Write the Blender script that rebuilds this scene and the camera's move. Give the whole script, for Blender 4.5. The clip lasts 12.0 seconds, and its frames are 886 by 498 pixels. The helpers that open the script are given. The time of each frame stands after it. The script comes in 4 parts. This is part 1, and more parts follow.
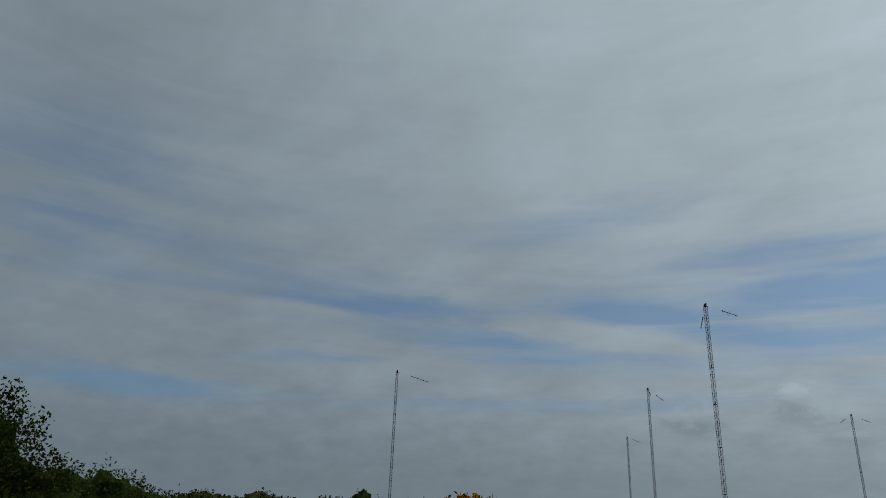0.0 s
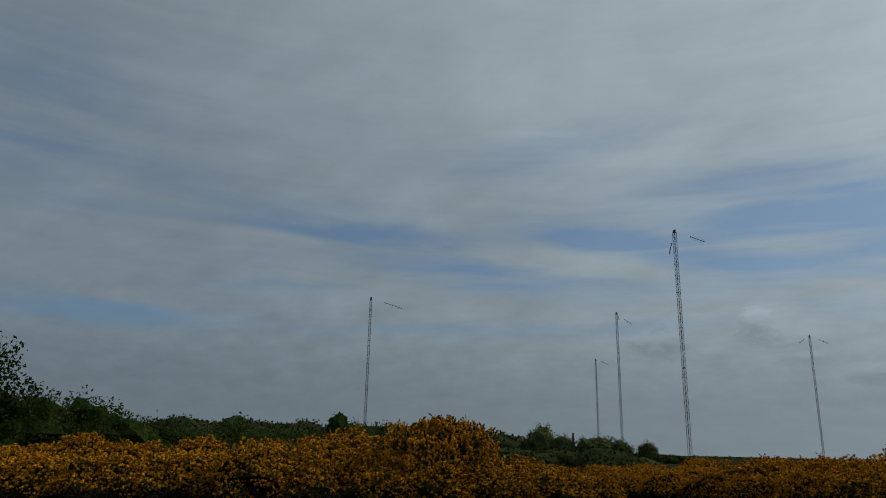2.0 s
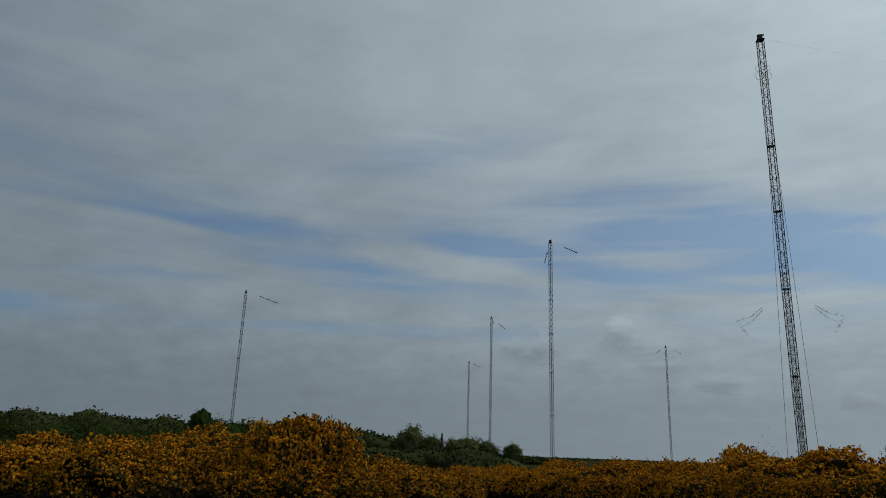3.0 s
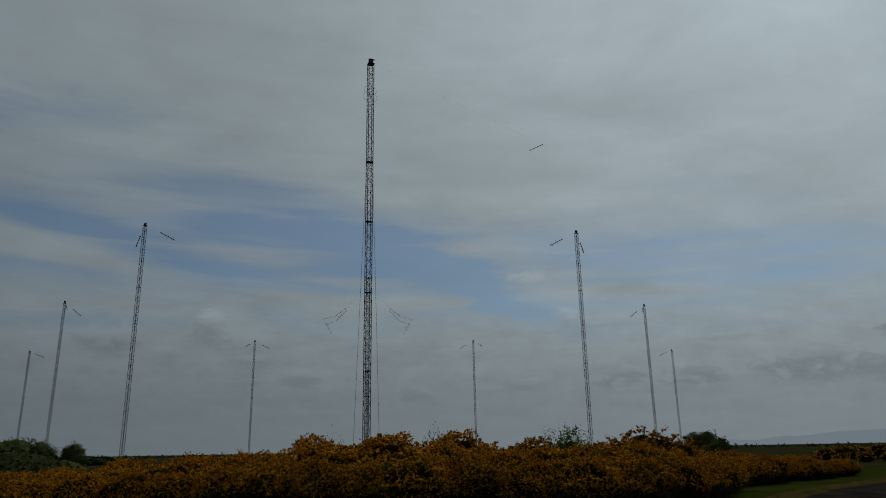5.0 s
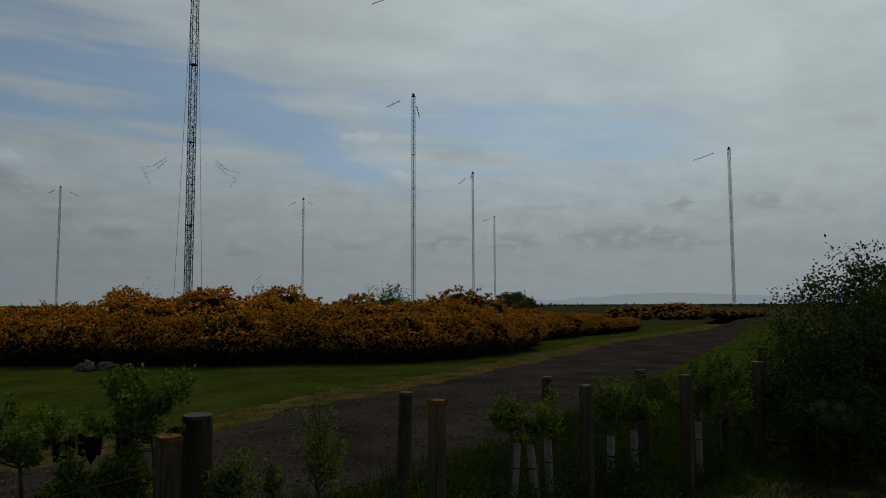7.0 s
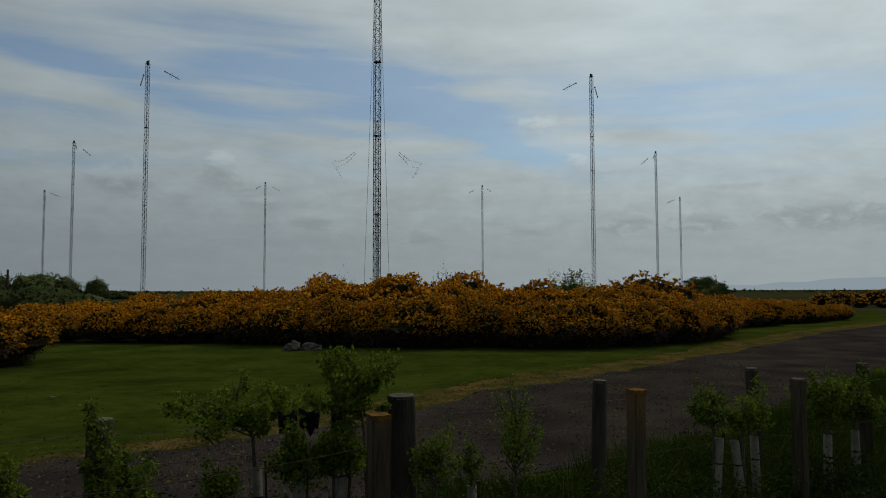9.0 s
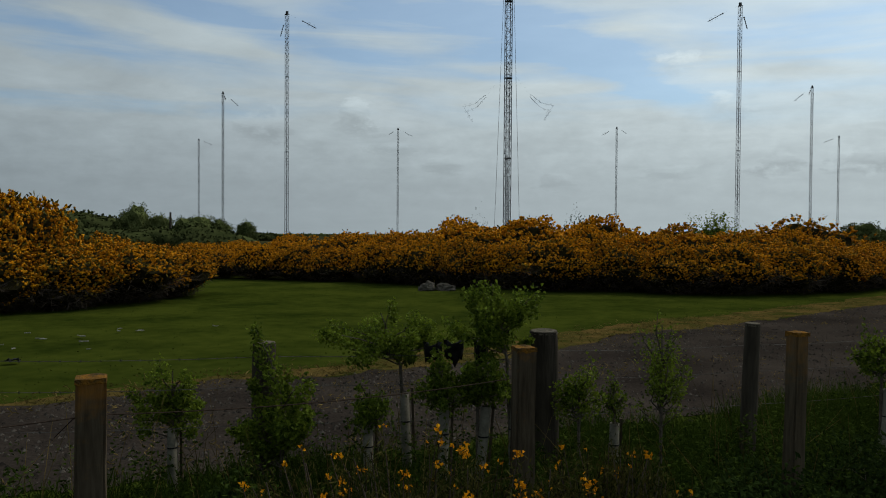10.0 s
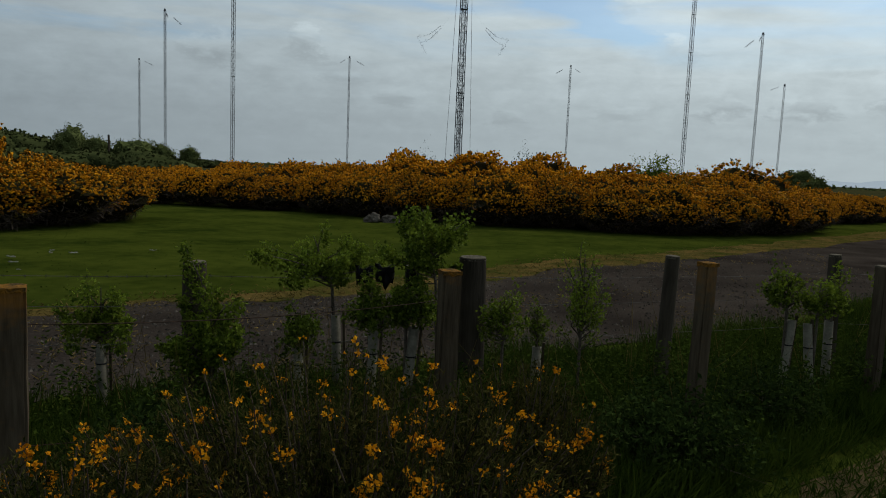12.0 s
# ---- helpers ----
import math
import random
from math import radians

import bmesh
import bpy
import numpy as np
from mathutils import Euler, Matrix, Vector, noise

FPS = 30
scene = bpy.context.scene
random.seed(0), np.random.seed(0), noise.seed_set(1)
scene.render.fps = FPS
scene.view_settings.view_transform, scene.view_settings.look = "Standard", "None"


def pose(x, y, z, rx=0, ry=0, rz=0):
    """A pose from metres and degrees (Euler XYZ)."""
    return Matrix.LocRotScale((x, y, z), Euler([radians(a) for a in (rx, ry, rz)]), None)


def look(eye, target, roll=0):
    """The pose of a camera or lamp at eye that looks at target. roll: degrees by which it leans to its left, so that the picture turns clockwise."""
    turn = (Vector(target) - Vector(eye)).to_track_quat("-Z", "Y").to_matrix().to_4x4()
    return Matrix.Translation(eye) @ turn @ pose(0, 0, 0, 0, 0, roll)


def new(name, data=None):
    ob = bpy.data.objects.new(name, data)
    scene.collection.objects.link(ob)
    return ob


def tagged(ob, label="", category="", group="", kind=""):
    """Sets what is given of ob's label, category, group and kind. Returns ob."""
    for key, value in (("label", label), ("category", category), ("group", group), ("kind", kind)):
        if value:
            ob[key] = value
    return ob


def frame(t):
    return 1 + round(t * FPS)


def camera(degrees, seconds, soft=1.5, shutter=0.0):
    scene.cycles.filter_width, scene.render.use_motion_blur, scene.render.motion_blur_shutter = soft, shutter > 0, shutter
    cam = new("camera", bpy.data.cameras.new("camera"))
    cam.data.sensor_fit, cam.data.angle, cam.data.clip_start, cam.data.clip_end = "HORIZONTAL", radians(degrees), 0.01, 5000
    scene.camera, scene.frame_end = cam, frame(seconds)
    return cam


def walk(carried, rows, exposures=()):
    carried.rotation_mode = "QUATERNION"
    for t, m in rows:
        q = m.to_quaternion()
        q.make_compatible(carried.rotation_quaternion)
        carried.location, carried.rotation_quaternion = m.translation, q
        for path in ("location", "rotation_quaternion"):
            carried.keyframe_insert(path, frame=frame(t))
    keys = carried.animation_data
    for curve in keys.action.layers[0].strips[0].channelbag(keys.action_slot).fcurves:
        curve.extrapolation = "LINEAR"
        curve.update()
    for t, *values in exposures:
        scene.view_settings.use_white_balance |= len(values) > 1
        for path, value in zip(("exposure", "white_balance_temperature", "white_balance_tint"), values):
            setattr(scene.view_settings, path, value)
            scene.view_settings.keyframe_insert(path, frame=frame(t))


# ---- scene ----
cam = camera(64.2, 12.0, soft=1.0)
PATH = [  # seconds, eye, yaw to the left, pitch up, roll
    (0, -0.087, -0.194, 1.646, 39.03, 21.71, 2.31),
    (0.5, -0.098, -0.203, 1.644, 36.27, 23.71, 1.60),
    (1, -0.125, -0.227, 1.641, 35.62, 19.88, 1.05),
    (1.5, -0.122, -0.225, 1.649, 36.11, 17.02, 1.06),
    (2, -0.095, -0.215, 1.657, 36.52, 15.90, 1.27),
    (2.5, -0.030, -0.195, 1.656, 34.84, 15.56, 1.26),
    (3, 0.004, -0.113, 1.678, 26.60, 16.13, 1.95),
    (3.2, 0.021, -0.064, 1.677, 21.74, 15.51, 2.17),
    (3.5, 0.052, -0.001, 1.679, 12.73, 14.62, 1.41),
    (3.7, 0.055, 0.011, 1.675, 9.81, 14.45, 1.24),
    (5.3, 0.091, 0.056, 1.672, -10.67, 15.99, -1.10),
    (5.5, 0.105, 0.057, 1.675, -13.55, 14.30, -0.76),
    (6, 0.143, 0.038, 1.667, -17.86, 9.26, -0.90),
    (6.5, 0.180, 0.079, 1.655, -20.02, 5.64, -0.50),
    (6.7, 0.171, 0.074, 1.653, -20.39, 4.91, -0.28),
    (8.3, 0.120, 0.064, 1.651, -12.76, 3.81, 0.19),
    (8.5, 0.118, 0.068, 1.650, -11.67, 4.03, 0.17),
    (9, 0.069, 0.071, 1.662, -5.39, 3.36, -0.13),
    (9.5, 0.004, 0.049, 1.644, 2.51, 1.36, 0.30),
    (10, -0.012, 0.084, 1.607, 5.11, -1.17, 0.40),
    (10.5, -0.023, 0.119, 1.586, 6.05, -3.85, 1.06),
    (11, -0.033, 0.119, 1.627, 6.33, -1.30, 1.38),
    (11.5, -0.028, 0.027, 1.604, 6.51, 3.18, 0.40),
    (11.6, -0.003, 0.022, 1.602, 9.42, 4.29, 0.60),
    (11.7, 0.022, 0.018, 1.596, 9.81, 4.04, 1.67),
    (11.8, 0.046, 0.016, 1.588, 9.50, 2.38, 3.77),
    (11.9, 0.071, 0.016, 1.575, 6.09, -2.97, 4.54),
    (12, 0.096, 0.018, 1.558, 0.84, -6.36, 2.38),
]


def aim(row):
    t, x, y, z, yaw, pitch, roll = row
    a, p = radians(yaw), radians(pitch)
    way = Vector((-math.sin(a) * math.cos(p), math.cos(a) * math.cos(p), math.sin(p)))
    return t, look((x, y, z), Vector((x, y, z)) + way, roll)


EXPOSURES = [(0, 0.22, 6450, 10), (0.5, 0.08, 6400, 10), (1, 0.02, 6400, 10), (1.5, 0.02, 6420, 10), (2, 0.13, 6450, 10), (3, 0.2, 6500, 10), (3.5, 0.15, 6550, 10), (5.5, -0.5, 6650, 10), (6.5, -0.2, 6850, 10), (8.5, 0.24, 6950, 10), (9, 0.3, 6900, 10), (9.5, 0.42, 6750, 10), (10, 0.76, 6850, 10), (10.5, 1.08, 7000, 10), (11, 1.25, 7000, 10), (11.5, 0.95, 6750, 10), (12, 0.75, 6800, 10)]
walk(cam, [aim(r) for r in PATH], EXPOSURES)

# ---- sky and sun ----
SUN_AZ, SUN_EL = 42.0, 46.0  # to the right of +y, above the horizon


def sky_world():
    w = bpy.data.worlds.new("sky")
    scene.world = w
    w.use_nodes = True
    nt = w.node_tree
    N, L = nt.nodes, nt.links
    N.clear()

    def node(kind, **kw):
        n = N.new(kind)
        for k, v in kw.items():
            n.inputs[k].default_value = v
        return n

    def m(op, a, b=None, c=None, clamp=False):
        n = N.new("ShaderNodeMath")
        n.operation, n.use_clamp = op, clamp
        for i, v in enumerate((a, b, c)):
            if v is None:
                continue
            if isinstance(v, (int, float)):
                n.inputs[i].default_value = v
            else:
                L.new(v, n.inputs[i])
        return n.outputs[0]

    def vec(a, b, c=0.0):
        n = N.new("ShaderNodeCombineXYZ")
        for i, v in enumerate((a, b, c)):
            if isinstance(v, (int, float)):
                n.inputs[i].default_value = v
            else:
                L.new(v, n.inputs[i])
        return n.outputs[0]

    def cloud_noise(co, scale, detail, rough, dist=0.0):
        n = node("ShaderNodeTexNoise", Scale=scale, Detail=detail, Roughness=rough, Distortion=dist)
        L.new(co, n.inputs["Vector"])
        return n.outputs["Fac"]

    def mixc(f, a, b):
        n = N.new("ShaderNodeMix")
        n.data_type = "RGBA"
        for i, v in ((0, f), (6, a), (7, b)):
            if isinstance(v, (tuple, float)):
                n.inputs[i].default_value = v
            else:
                L.new(v, n.inputs[i])
        return n.outputs[2]

    tc = N.new("ShaderNodeTexCoord")
    sep = N.new("ShaderNodeSeparateXYZ")
    L.new(tc.outputs["Generated"], sep.inputs[0])
    x, y, z = sep.outputs
    zc = m("ADD", m("MAXIMUM", z, 0.0), 0.16)
    u, v = m("DIVIDE", x, zc), m("DIVIDE", y, zc)
    az = m("MULTIPLY", m("ARCTAN2", x, y), 57.2958)
    el = m("MULTIPLY", m("ARCSINE", z), 57.2958)
    # thin layered cloud with streaks along the horizon
    n1 = cloud_noise(vec(m("MULTIPLY", az, 0.050), m("ADD", m("MULTIPLY", el, 0.46), m("MULTIPLY", az, 0.012)), 3.1), 1.0, 7, 0.54, 0.45)
    n2 = cloud_noise(vec(m("MULTIPLY", u, 0.9), m("MULTIPLY", v, 1.2), 7.7), 2.6, 8, 0.6, 0.25)
    n3 = cloud_noise(vec(m("MULTIPLY", az, 0.04), m("MULTIPLY", el, 0.16), 1.7), 1.0, 7, 0.62, 0.3)
    # openings in the cloud: azimuth, elevation, half width, half height, tilt, depth
    gaps = [(-6, 17.3, 8, 1.7, -0.05, 1.0), (4, 15.1, 7, 1.6, -0.33, 1.15), (9.5, 12.3, 4.5, 1.0, -0.4, 0.9),
            (-18, 15.3, 9, 1.1, -0.19, 0.95), (-35, 14.4, 12, 1.1, -0.16, 0.65), (-27, 23.9, 7, 0.95, 0.12, 0.42),
            (-61, 8.9, 6, 0.7, 0.0, 0.7), (-35.5, 9.2, 8, 0.6, 0.05, 0.65), (-51, 12.0, 6, 0.5, 0.03, 0.5), (-50, 18.0, 7, 0.9, 0.0, 0.4),
            (-70, 23.0, 6, 5.0, 0.0, 0.28), (-62, 19, 14, 9.0, 0.0, 0.16), (-10, 16.5, 20, 4.0, -0.1, 0.16), (24, 14, 16, 5.0, 0.0, 0.14), (-24, 9.6, 5, 0.5, -0.05, 0.6), (20, 14.4, 9, 1.7, -0.05, 0.5), (33, 12.0, 8, 1.9, 0.0, 0.5),
            (-12, 20.3, 9, 0.8, 0.1, 0.3), (-44, 16.8, 6, 0.5, 0.0, 0.5), (-1, 12.8, 4, 0.4, -0.1, 0.5)]
    waz = m("ADD", az, m("MULTIPLY", m("SUBTRACT", n2, 0.5), 8.0))
    wel = m("ADD", el, m("MULTIPLY", m("SUBTRACT", n3, 0.5), 4.0))

    def ellipse(a, e, da, de, tilt=0.0):
        """Squared distance from the middle of a tilted ellipse on the sky."""
        p = m("SUBTRACT", waz, float(a))
        q = m("SUBTRACT", m("SUBTRACT", wel, float(e)), m("MULTIPLY", p, tilt))
        return m("ADD", m("POWER", m("ABSOLUTE", m("DIVIDE", p, float(da))), 2.0), m("POWER", m("ABSOLUTE", m("DIVIDE", q, float(de))), 2.0))

    total = 0.0
    for a, e, wa, we, tilt, depth in gaps:
        total = m("ADD", total, m("MULTIPLY", m("POWER", 2.718, m("MULTIPLY", ellipse(a, e, wa, we, tilt), -0.75)), depth))
    streak = m("ADD", 0.42, m("MULTIPLY", m("SUBTRACT", n1, 0.33, clamp=True), 2.4))
    raw = m("ADD", m("MULTIPLY", total, streak), m("MULTIPLY", m("SUBTRACT", n1, 0.56), m("ADD", 0.22, m("MULTIPLY", m("POWER", 2.718, m("MULTIPLY", m("POWER", m("DIVIDE", m("SUBTRACT", el, 12.5), 4.5), 2.0), -1.0)), 1.0))))
    high = m("DIVIDE", m("SUBTRACT", el, 4.0), 6.0, clamp=True)
    gap = m("MULTIPLY", m("MULTIPLY", raw, 1.45, clamp=True), high)
    # small cumulus over the horizon: azimuth, elevation, half width, half height, grey of the base, light of the top
    n4 = cloud_noise(vec(m("MULTIPLY", az, 0.30), m("MULTIPLY", el, 0.55), 9.3), 1.6, 6, 0.6, 0.2)
    rag = m("MULTIPLY", m("SUBTRACT", n4, 0.5), 5.0)
    puffs = [(-19.2, 8.4, 2.5, 1.2, 0.9, 0.7), (-12.0, 9.4, 2.3, 1.2, 0.9, 1.0), (12.7, 13.2, 2.6, 1.0, 0.4, 0.9), (16.7, 9.9, 1.7, 1.0, 0.4, 0.8),
             (19.8, 5.5, 2.4, 0.9, 0.9, 0.2), (25.4, 5.4, 2.4, 0.9, 0.9, 0.2), (33.5, 5.5, 4.2, 1.1, 1.0, 0.1), (38.3, 5.0, 2.6, 1.0, 0.9, 0.1),
             (38.3, 7.6, 0.9, 0.8, 1.0, 0.0), (43.8, 7.8, 2.2, 0.7, 0.8, 0.1), (3.4, 3.9, 1.8, 0.6, 0.5, 0.4), (13.0, 5.1, 2.2, 0.7, 0.5, 0.4),
             (-5.0, 5.5, 2.3, 0.7, 0.6, 0.4), (-9.2, 7.1, 1.9, 0.6, 0.5, 0.3), (28.0, 8.2, 2.5, 0.5, 0.5, 0.2)]
    puff, lit = 0.0, 0.0
    for a, e, wa, we, grey, light in puffs:
        body = m("SUBTRACT", m("SUBTRACT", 1.15, ellipse(a, e - 0.3 * we, wa, we)), m("ABSOLUTE", rag), clamp=True)
        puff = m("ADD", puff, m("MULTIPLY", body, grey))
        crown = m("SUBTRACT", m("SUBTRACT", 1.0, ellipse(a + 0.2, e + 0.55 * we, wa * 0.8, we * 0.7)), m("ABSOLUTE", rag), clamp=True)
        lit = m("ADD", lit, m("MULTIPLY", crown, light))
    cumulus = m("ADD", puff, lit, clamp=True)
    gap = m("MULTIPLY", gap, m("SUBTRACT", 1.0, m("MULTIPLY", cumulus, 0.6)))
    low = m("POWER", 2.718, m("MULTIPLY", m("POWER", m("DIVIDE", m("SUBTRACT", el, 6.0), 5.0), 2.0), -1.0))
    mottle = m("ADD", 1.0, m("MULTIPLY", m("MULTIPLY", m("SUBTRACT", n4, 0.5), low), 0.34))
    # brightening towards the veiled sun
    s = (math.sin(radians(SUN_AZ)) * math.cos(radians(SUN_EL)), math.cos(radians(SUN_AZ)) * math.cos(radians(SUN_EL)), math.sin(radians(SUN_EL)))
    dot = m("ADD", m("ADD", m("MULTIPLY", x, s[0]), m("MULTIPLY", y, s[1])), m("MULTIPLY", z, s[2]))
    half = m("MULTIPLY", m("ADD", dot, 1.0), 0.5)
    glow = m("ADD", m("MULTIPLY", m("POWER", half, 4.0), 0.82), m("MULTIPLY", m("POWER", m("MAXIMUM", dot, 0.0), 14.0), 0.40))
    soft = m("ADD", 0.77, m("MULTIPLY", m("ADD", m("MULTIPLY", n2, 0.55), m("MULTIPLY", n1, -0.12)), m("ADD", 0.15, m("MULTIPLY", high, 0.85))))
    lum = m("MULTIPLY", soft, m("ADD", 0.45, glow))
    lum = m("MULTIPLY", lum, m("ADD", m("SUBTRACT", 1.0, m("MULTIPLY", puff, 0.20)), m("MULTIPLY", lit, 0.22)))
    lum = m("MULTIPLY", lum, mottle)
    sky = N.new("ShaderNodeTexSky")
    sky.sky_type, sky.sun_disc = "NISHITA", False
    sky.sun_elevation, sky.sun_rotation = radians(SUN_EL), radians(SUN_AZ)
    sky.air_density, sky.dust_density, sky.ozone_density = 1.0, 1.5, 1.5
    tone = N.new("ShaderNodeVectorMath")
    tone.operation = "SCALE"
    L.new(mixc(m("MULTIPLY", m("SUBTRACT", half, 0.45, clamp=True), 2.2, clamp=True), (3.25, 4.08, 4.72, 1.0), (3.48, 4.15, 4.52, 1.0)), tone.inputs[0])
    L.new(lum, tone.inputs[3])
    blue = N.new("ShaderNodeVectorMath")
    blue.operation = "MULTIPLY"
    L.new(sky.outputs[0], blue.inputs[0])
    blue.inputs[1].default_value = (0.375, 0.525, 0.63)
    col = mixc(m("MULTIPLY", gap, 0.66), tone.outputs[0], blue.outputs[0])
    bg = node("ShaderNodeBackground", Strength=0.1)
    L.new(col, bg.inputs["Color"])
    out = N.new("ShaderNodeOutputWorld")
    L.new(bg.outputs[0], out.inputs[0])


sky_world()
sun = new("sun", bpy.data.lights.new("sun", "SUN"))
sun.data.energy, sun.data.angle, sun.data.color = 1.0, radians(4), (1.0, 0.94, 0.84)
sun.rotation_euler = Euler((radians(90 - SUN_EL), 0, radians(180 - SUN_AZ)))

# ---- materials ----
def mat(name, dark, light, scale=8.0, rough=0.85, metal=0.0, bump=0.3, fine=60.0, vary=0.25, trans=0.0, gloss=0.04, stretch=1.0, lo=0.25, hi=0.75):
    """Two colours mixed by a coarse and a fine noise, with bump from the fine one and a shift per object."""
    mt = bpy.data.materials.new(name)
    mt.use_nodes = True
    nt = mt.node_tree
    N, L = nt.nodes, nt.links
    b = N["Principled BSDF"]
    b.inputs["Roughness"].default_value, b.inputs["Metallic"].default_value = rough, metal
    b.inputs["Specular IOR Level"].default_value = gloss
    tc = N.new("ShaderNodeTexCoord")
    a, f = N.new("ShaderNodeTexNoise"), N.new("ShaderNodeTexNoise")
    mp = N.new("ShaderNodeMapping")
    mp.inputs["Scale"].default_value = (1, 1, stretch)
    L.new(tc.outputs["Object"], mp.inputs["Vector"])
    for n, s, d in ((a, scale, 5), (f, fine, 3)):
        n.inputs["Scale"].default_value, n.inputs["Detail"].default_value = s, d
        L.new(mp.outputs[0], n.inputs["Vector"])
    geo = N.new("ShaderNodeNewGeometry")
    info = N.new("ShaderNodeObjectInfo")
    add = N.new("ShaderNodeMath")
    add.operation = "MULTIPLY_ADD"
    L.new(f.outputs["Fac"], add.inputs[0])
    add.inputs[1].default_value = 0.5
    mul = N.new("ShaderNodeMath")
    mul.operation = "MULTIPLY_ADD"
    L.new(geo.outputs["Random Per Island"], mul.inputs[0])
    mul.inputs[1].default_value = vary
    sub = N.new("ShaderNodeMath")
    sub.operation = "MULTIPLY_ADD"
    L.new(info.outputs["Random"], sub.inputs[0])
    sub.inputs[1].default_value, sub.inputs[2].default_value = 0.2, -0.35 - vary / 2
    L.new(sub.outputs[0], mul.inputs[2])
    L.new(mul.outputs[0], add.inputs[2])
    tot = N.new("ShaderNodeMath")
    tot.operation = "ADD"
    L.new(a.outputs["Fac"], tot.inputs[0])
    L.new(add.outputs[0], tot.inputs[1])
    ramp = N.new("ShaderNodeValToRGB")
    ramp.color_ramp.elements[0].position, ramp.color_ramp.elements[1].position = lo, hi
    ramp.color_ramp.elements[0].color, ramp.color_ramp.elements[1].color = (*dark, 1), (*light, 1)
    L.new(tot.outputs[0], ramp.inputs[0])
    L.new(ramp.outputs[0], b.inputs["Base Color"])
    if bump:
        bp = N.new("ShaderNodeBump")
        bp.inputs["Strength"].default_value, bp.inputs["Distance"].default_value = bump, 0.02
        L.new(f.outputs["Fac"], bp.inputs["Height"])
        L.new(bp.outputs[0], b.inputs["Normal"])
    if trans:
        t = N.new("ShaderNodeBsdfTranslucent")
        L.new(ramp.outputs[0], t.inputs["Color"])
        mx = N.new("ShaderNodeMixShader")
        mx.inputs[0].default_value = trans
        L.new(b.outputs[0], mx.inputs[1])
        L.new(t.outputs[0], mx.inputs[2])
        L.new(mx.outputs[0], N["Material Output"].inputs["Surface"])
    return mt


M_GRASS = mat("grass_sward", (0.014, 0.022, 0.0034), (0.036, 0.046, 0.0068), 0.6, 0.95, bump=0.6, fine=4, vary=0, gloss=0.0, lo=0.32, hi=0.68)
M_BLADE = mat("grass_blade", (0.015, 0.029, 0.0042), (0.046, 0.070, 0.0105), 1.2, 0.8, bump=0, fine=9, vary=0.5, trans=0.25, gloss=0.0)
M_NETTLE = mat("nettle_leaf", (0.012, 0.023, 0.004), (0.042, 0.064, 0.010), 2, 0.8, bump=0, fine=9, vary=0.5, trans=0.2, gloss=0.0)
M_DRYBLADE = mat("dry_blade", (0.055, 0.044, 0.014), (0.20, 0.142, 0.052), 2, 0.9, bump=0, fine=9, vary=0.5, trans=0.3, gloss=0.0)
# inner gorse stems, darkened in colour for the shade inside the bush
M_CORE = mat("gorse_shaded_core", (0.010, 0.009, 0.004), (0.026, 0.022, 0.010), 3, 0.95, bump=0, fine=12, vary=0, gloss=0.0)
M_NEARGORSE = mat("young_gorse_spines", (0.015, 0.021, 0.005), (0.070, 0.062, 0.018), 5, 0.85, bump=0, fine=30, vary=0.7, trans=0.1, gloss=0.0)
M_RUST = mat("rusty_wire", (0.018, 0.012, 0.009), (0.05, 0.034, 0.025), 40, 0.8, bump=0)
M_HEDGE = mat("hedge_leaf", (0.025, 0.039, 0.010), (0.074, 0.096, 0.025), 1.0, 0.8, bump=0, fine=7, vary=0.5, trans=0.15, gloss=0.0)
M_LAWN = mat("lawn_blade", (0.020, 0.033, 0.005), (0.050, 0.064, 0.010), 0.45, 0.9, bump=0, fine=9, vary=0.25, trans=0.2, gloss=0.0)
M_FLOWER = mat("gorse_flower", (0.42, 0.15, 0.004), (0.80, 0.36, 0.012), 6, 0.7, bump=0, fine=30, vary=0.5, trans=0.2)
M_STRAW = mat("dry_grass", (0.024, 0.030, 0.006), (0.115, 0.070, 0.024), 1.6, 0.9, bump=0.4, fine=7, vary=0.3, gloss=0.0, lo=0.36, hi=0.84)
M_GRAVEL = mat("gravel", (0.016, 0.0128, 0.0112), (0.048, 0.039, 0.0325), 0.8, 0.95, bump=0.7, fine=30, vary=0, gloss=0.0)
M_HEATH = mat("rough_heath", (0.022, 0.023, 0.009), (0.055, 0.050, 0.022), 0.05, 0.95, bump=0.5, fine=0.7, vary=0, gloss=0.0)
M_STONE = mat("stone_chip", (0.026, 0.022, 0.019), (0.085, 0.074, 0.064), 9, 0.9, bump=0.3, vary=0.7, gloss=0.0)
M_GORSE = mat("gorse_spines", (0.045, 0.034, 0.006), (0.15, 0.105, 0.016), 2.5, 0.85, bump=0, fine=20, vary=0.6)
M_BLOOM = mat("gorse_blossom", (0.25, 0.092, 0.005), (0.75, 0.322, 0.011), 4.5, 0.75, bump=0, fine=17, vary=0.45, trans=0.10, lo=0.28, hi=0.76)
M_WOODY = mat("dead_gorse_twig", (0.025, 0.019, 0.014), (0.085, 0.066, 0.052), 3, 0.95, bump=0, vary=0.6)
M_LEAF = mat("hawthorn_leaf", (0.036, 0.060, 0.007), (0.135, 0.182, 0.020), 4, 0.6, bump=0, fine=20, vary=0.6, trans=0.35, gloss=0.03)
# dark leaves; also paints the shaded inside of lighter crowns
M_DLEAF = mat("dark_and_shaded_leaf", (0.012, 0.022, 0.006), (0.036, 0.056, 0.013), 1.5, 0.8, bump=0, fine=9, vary=0.5, trans=0.15, gloss=0.0)
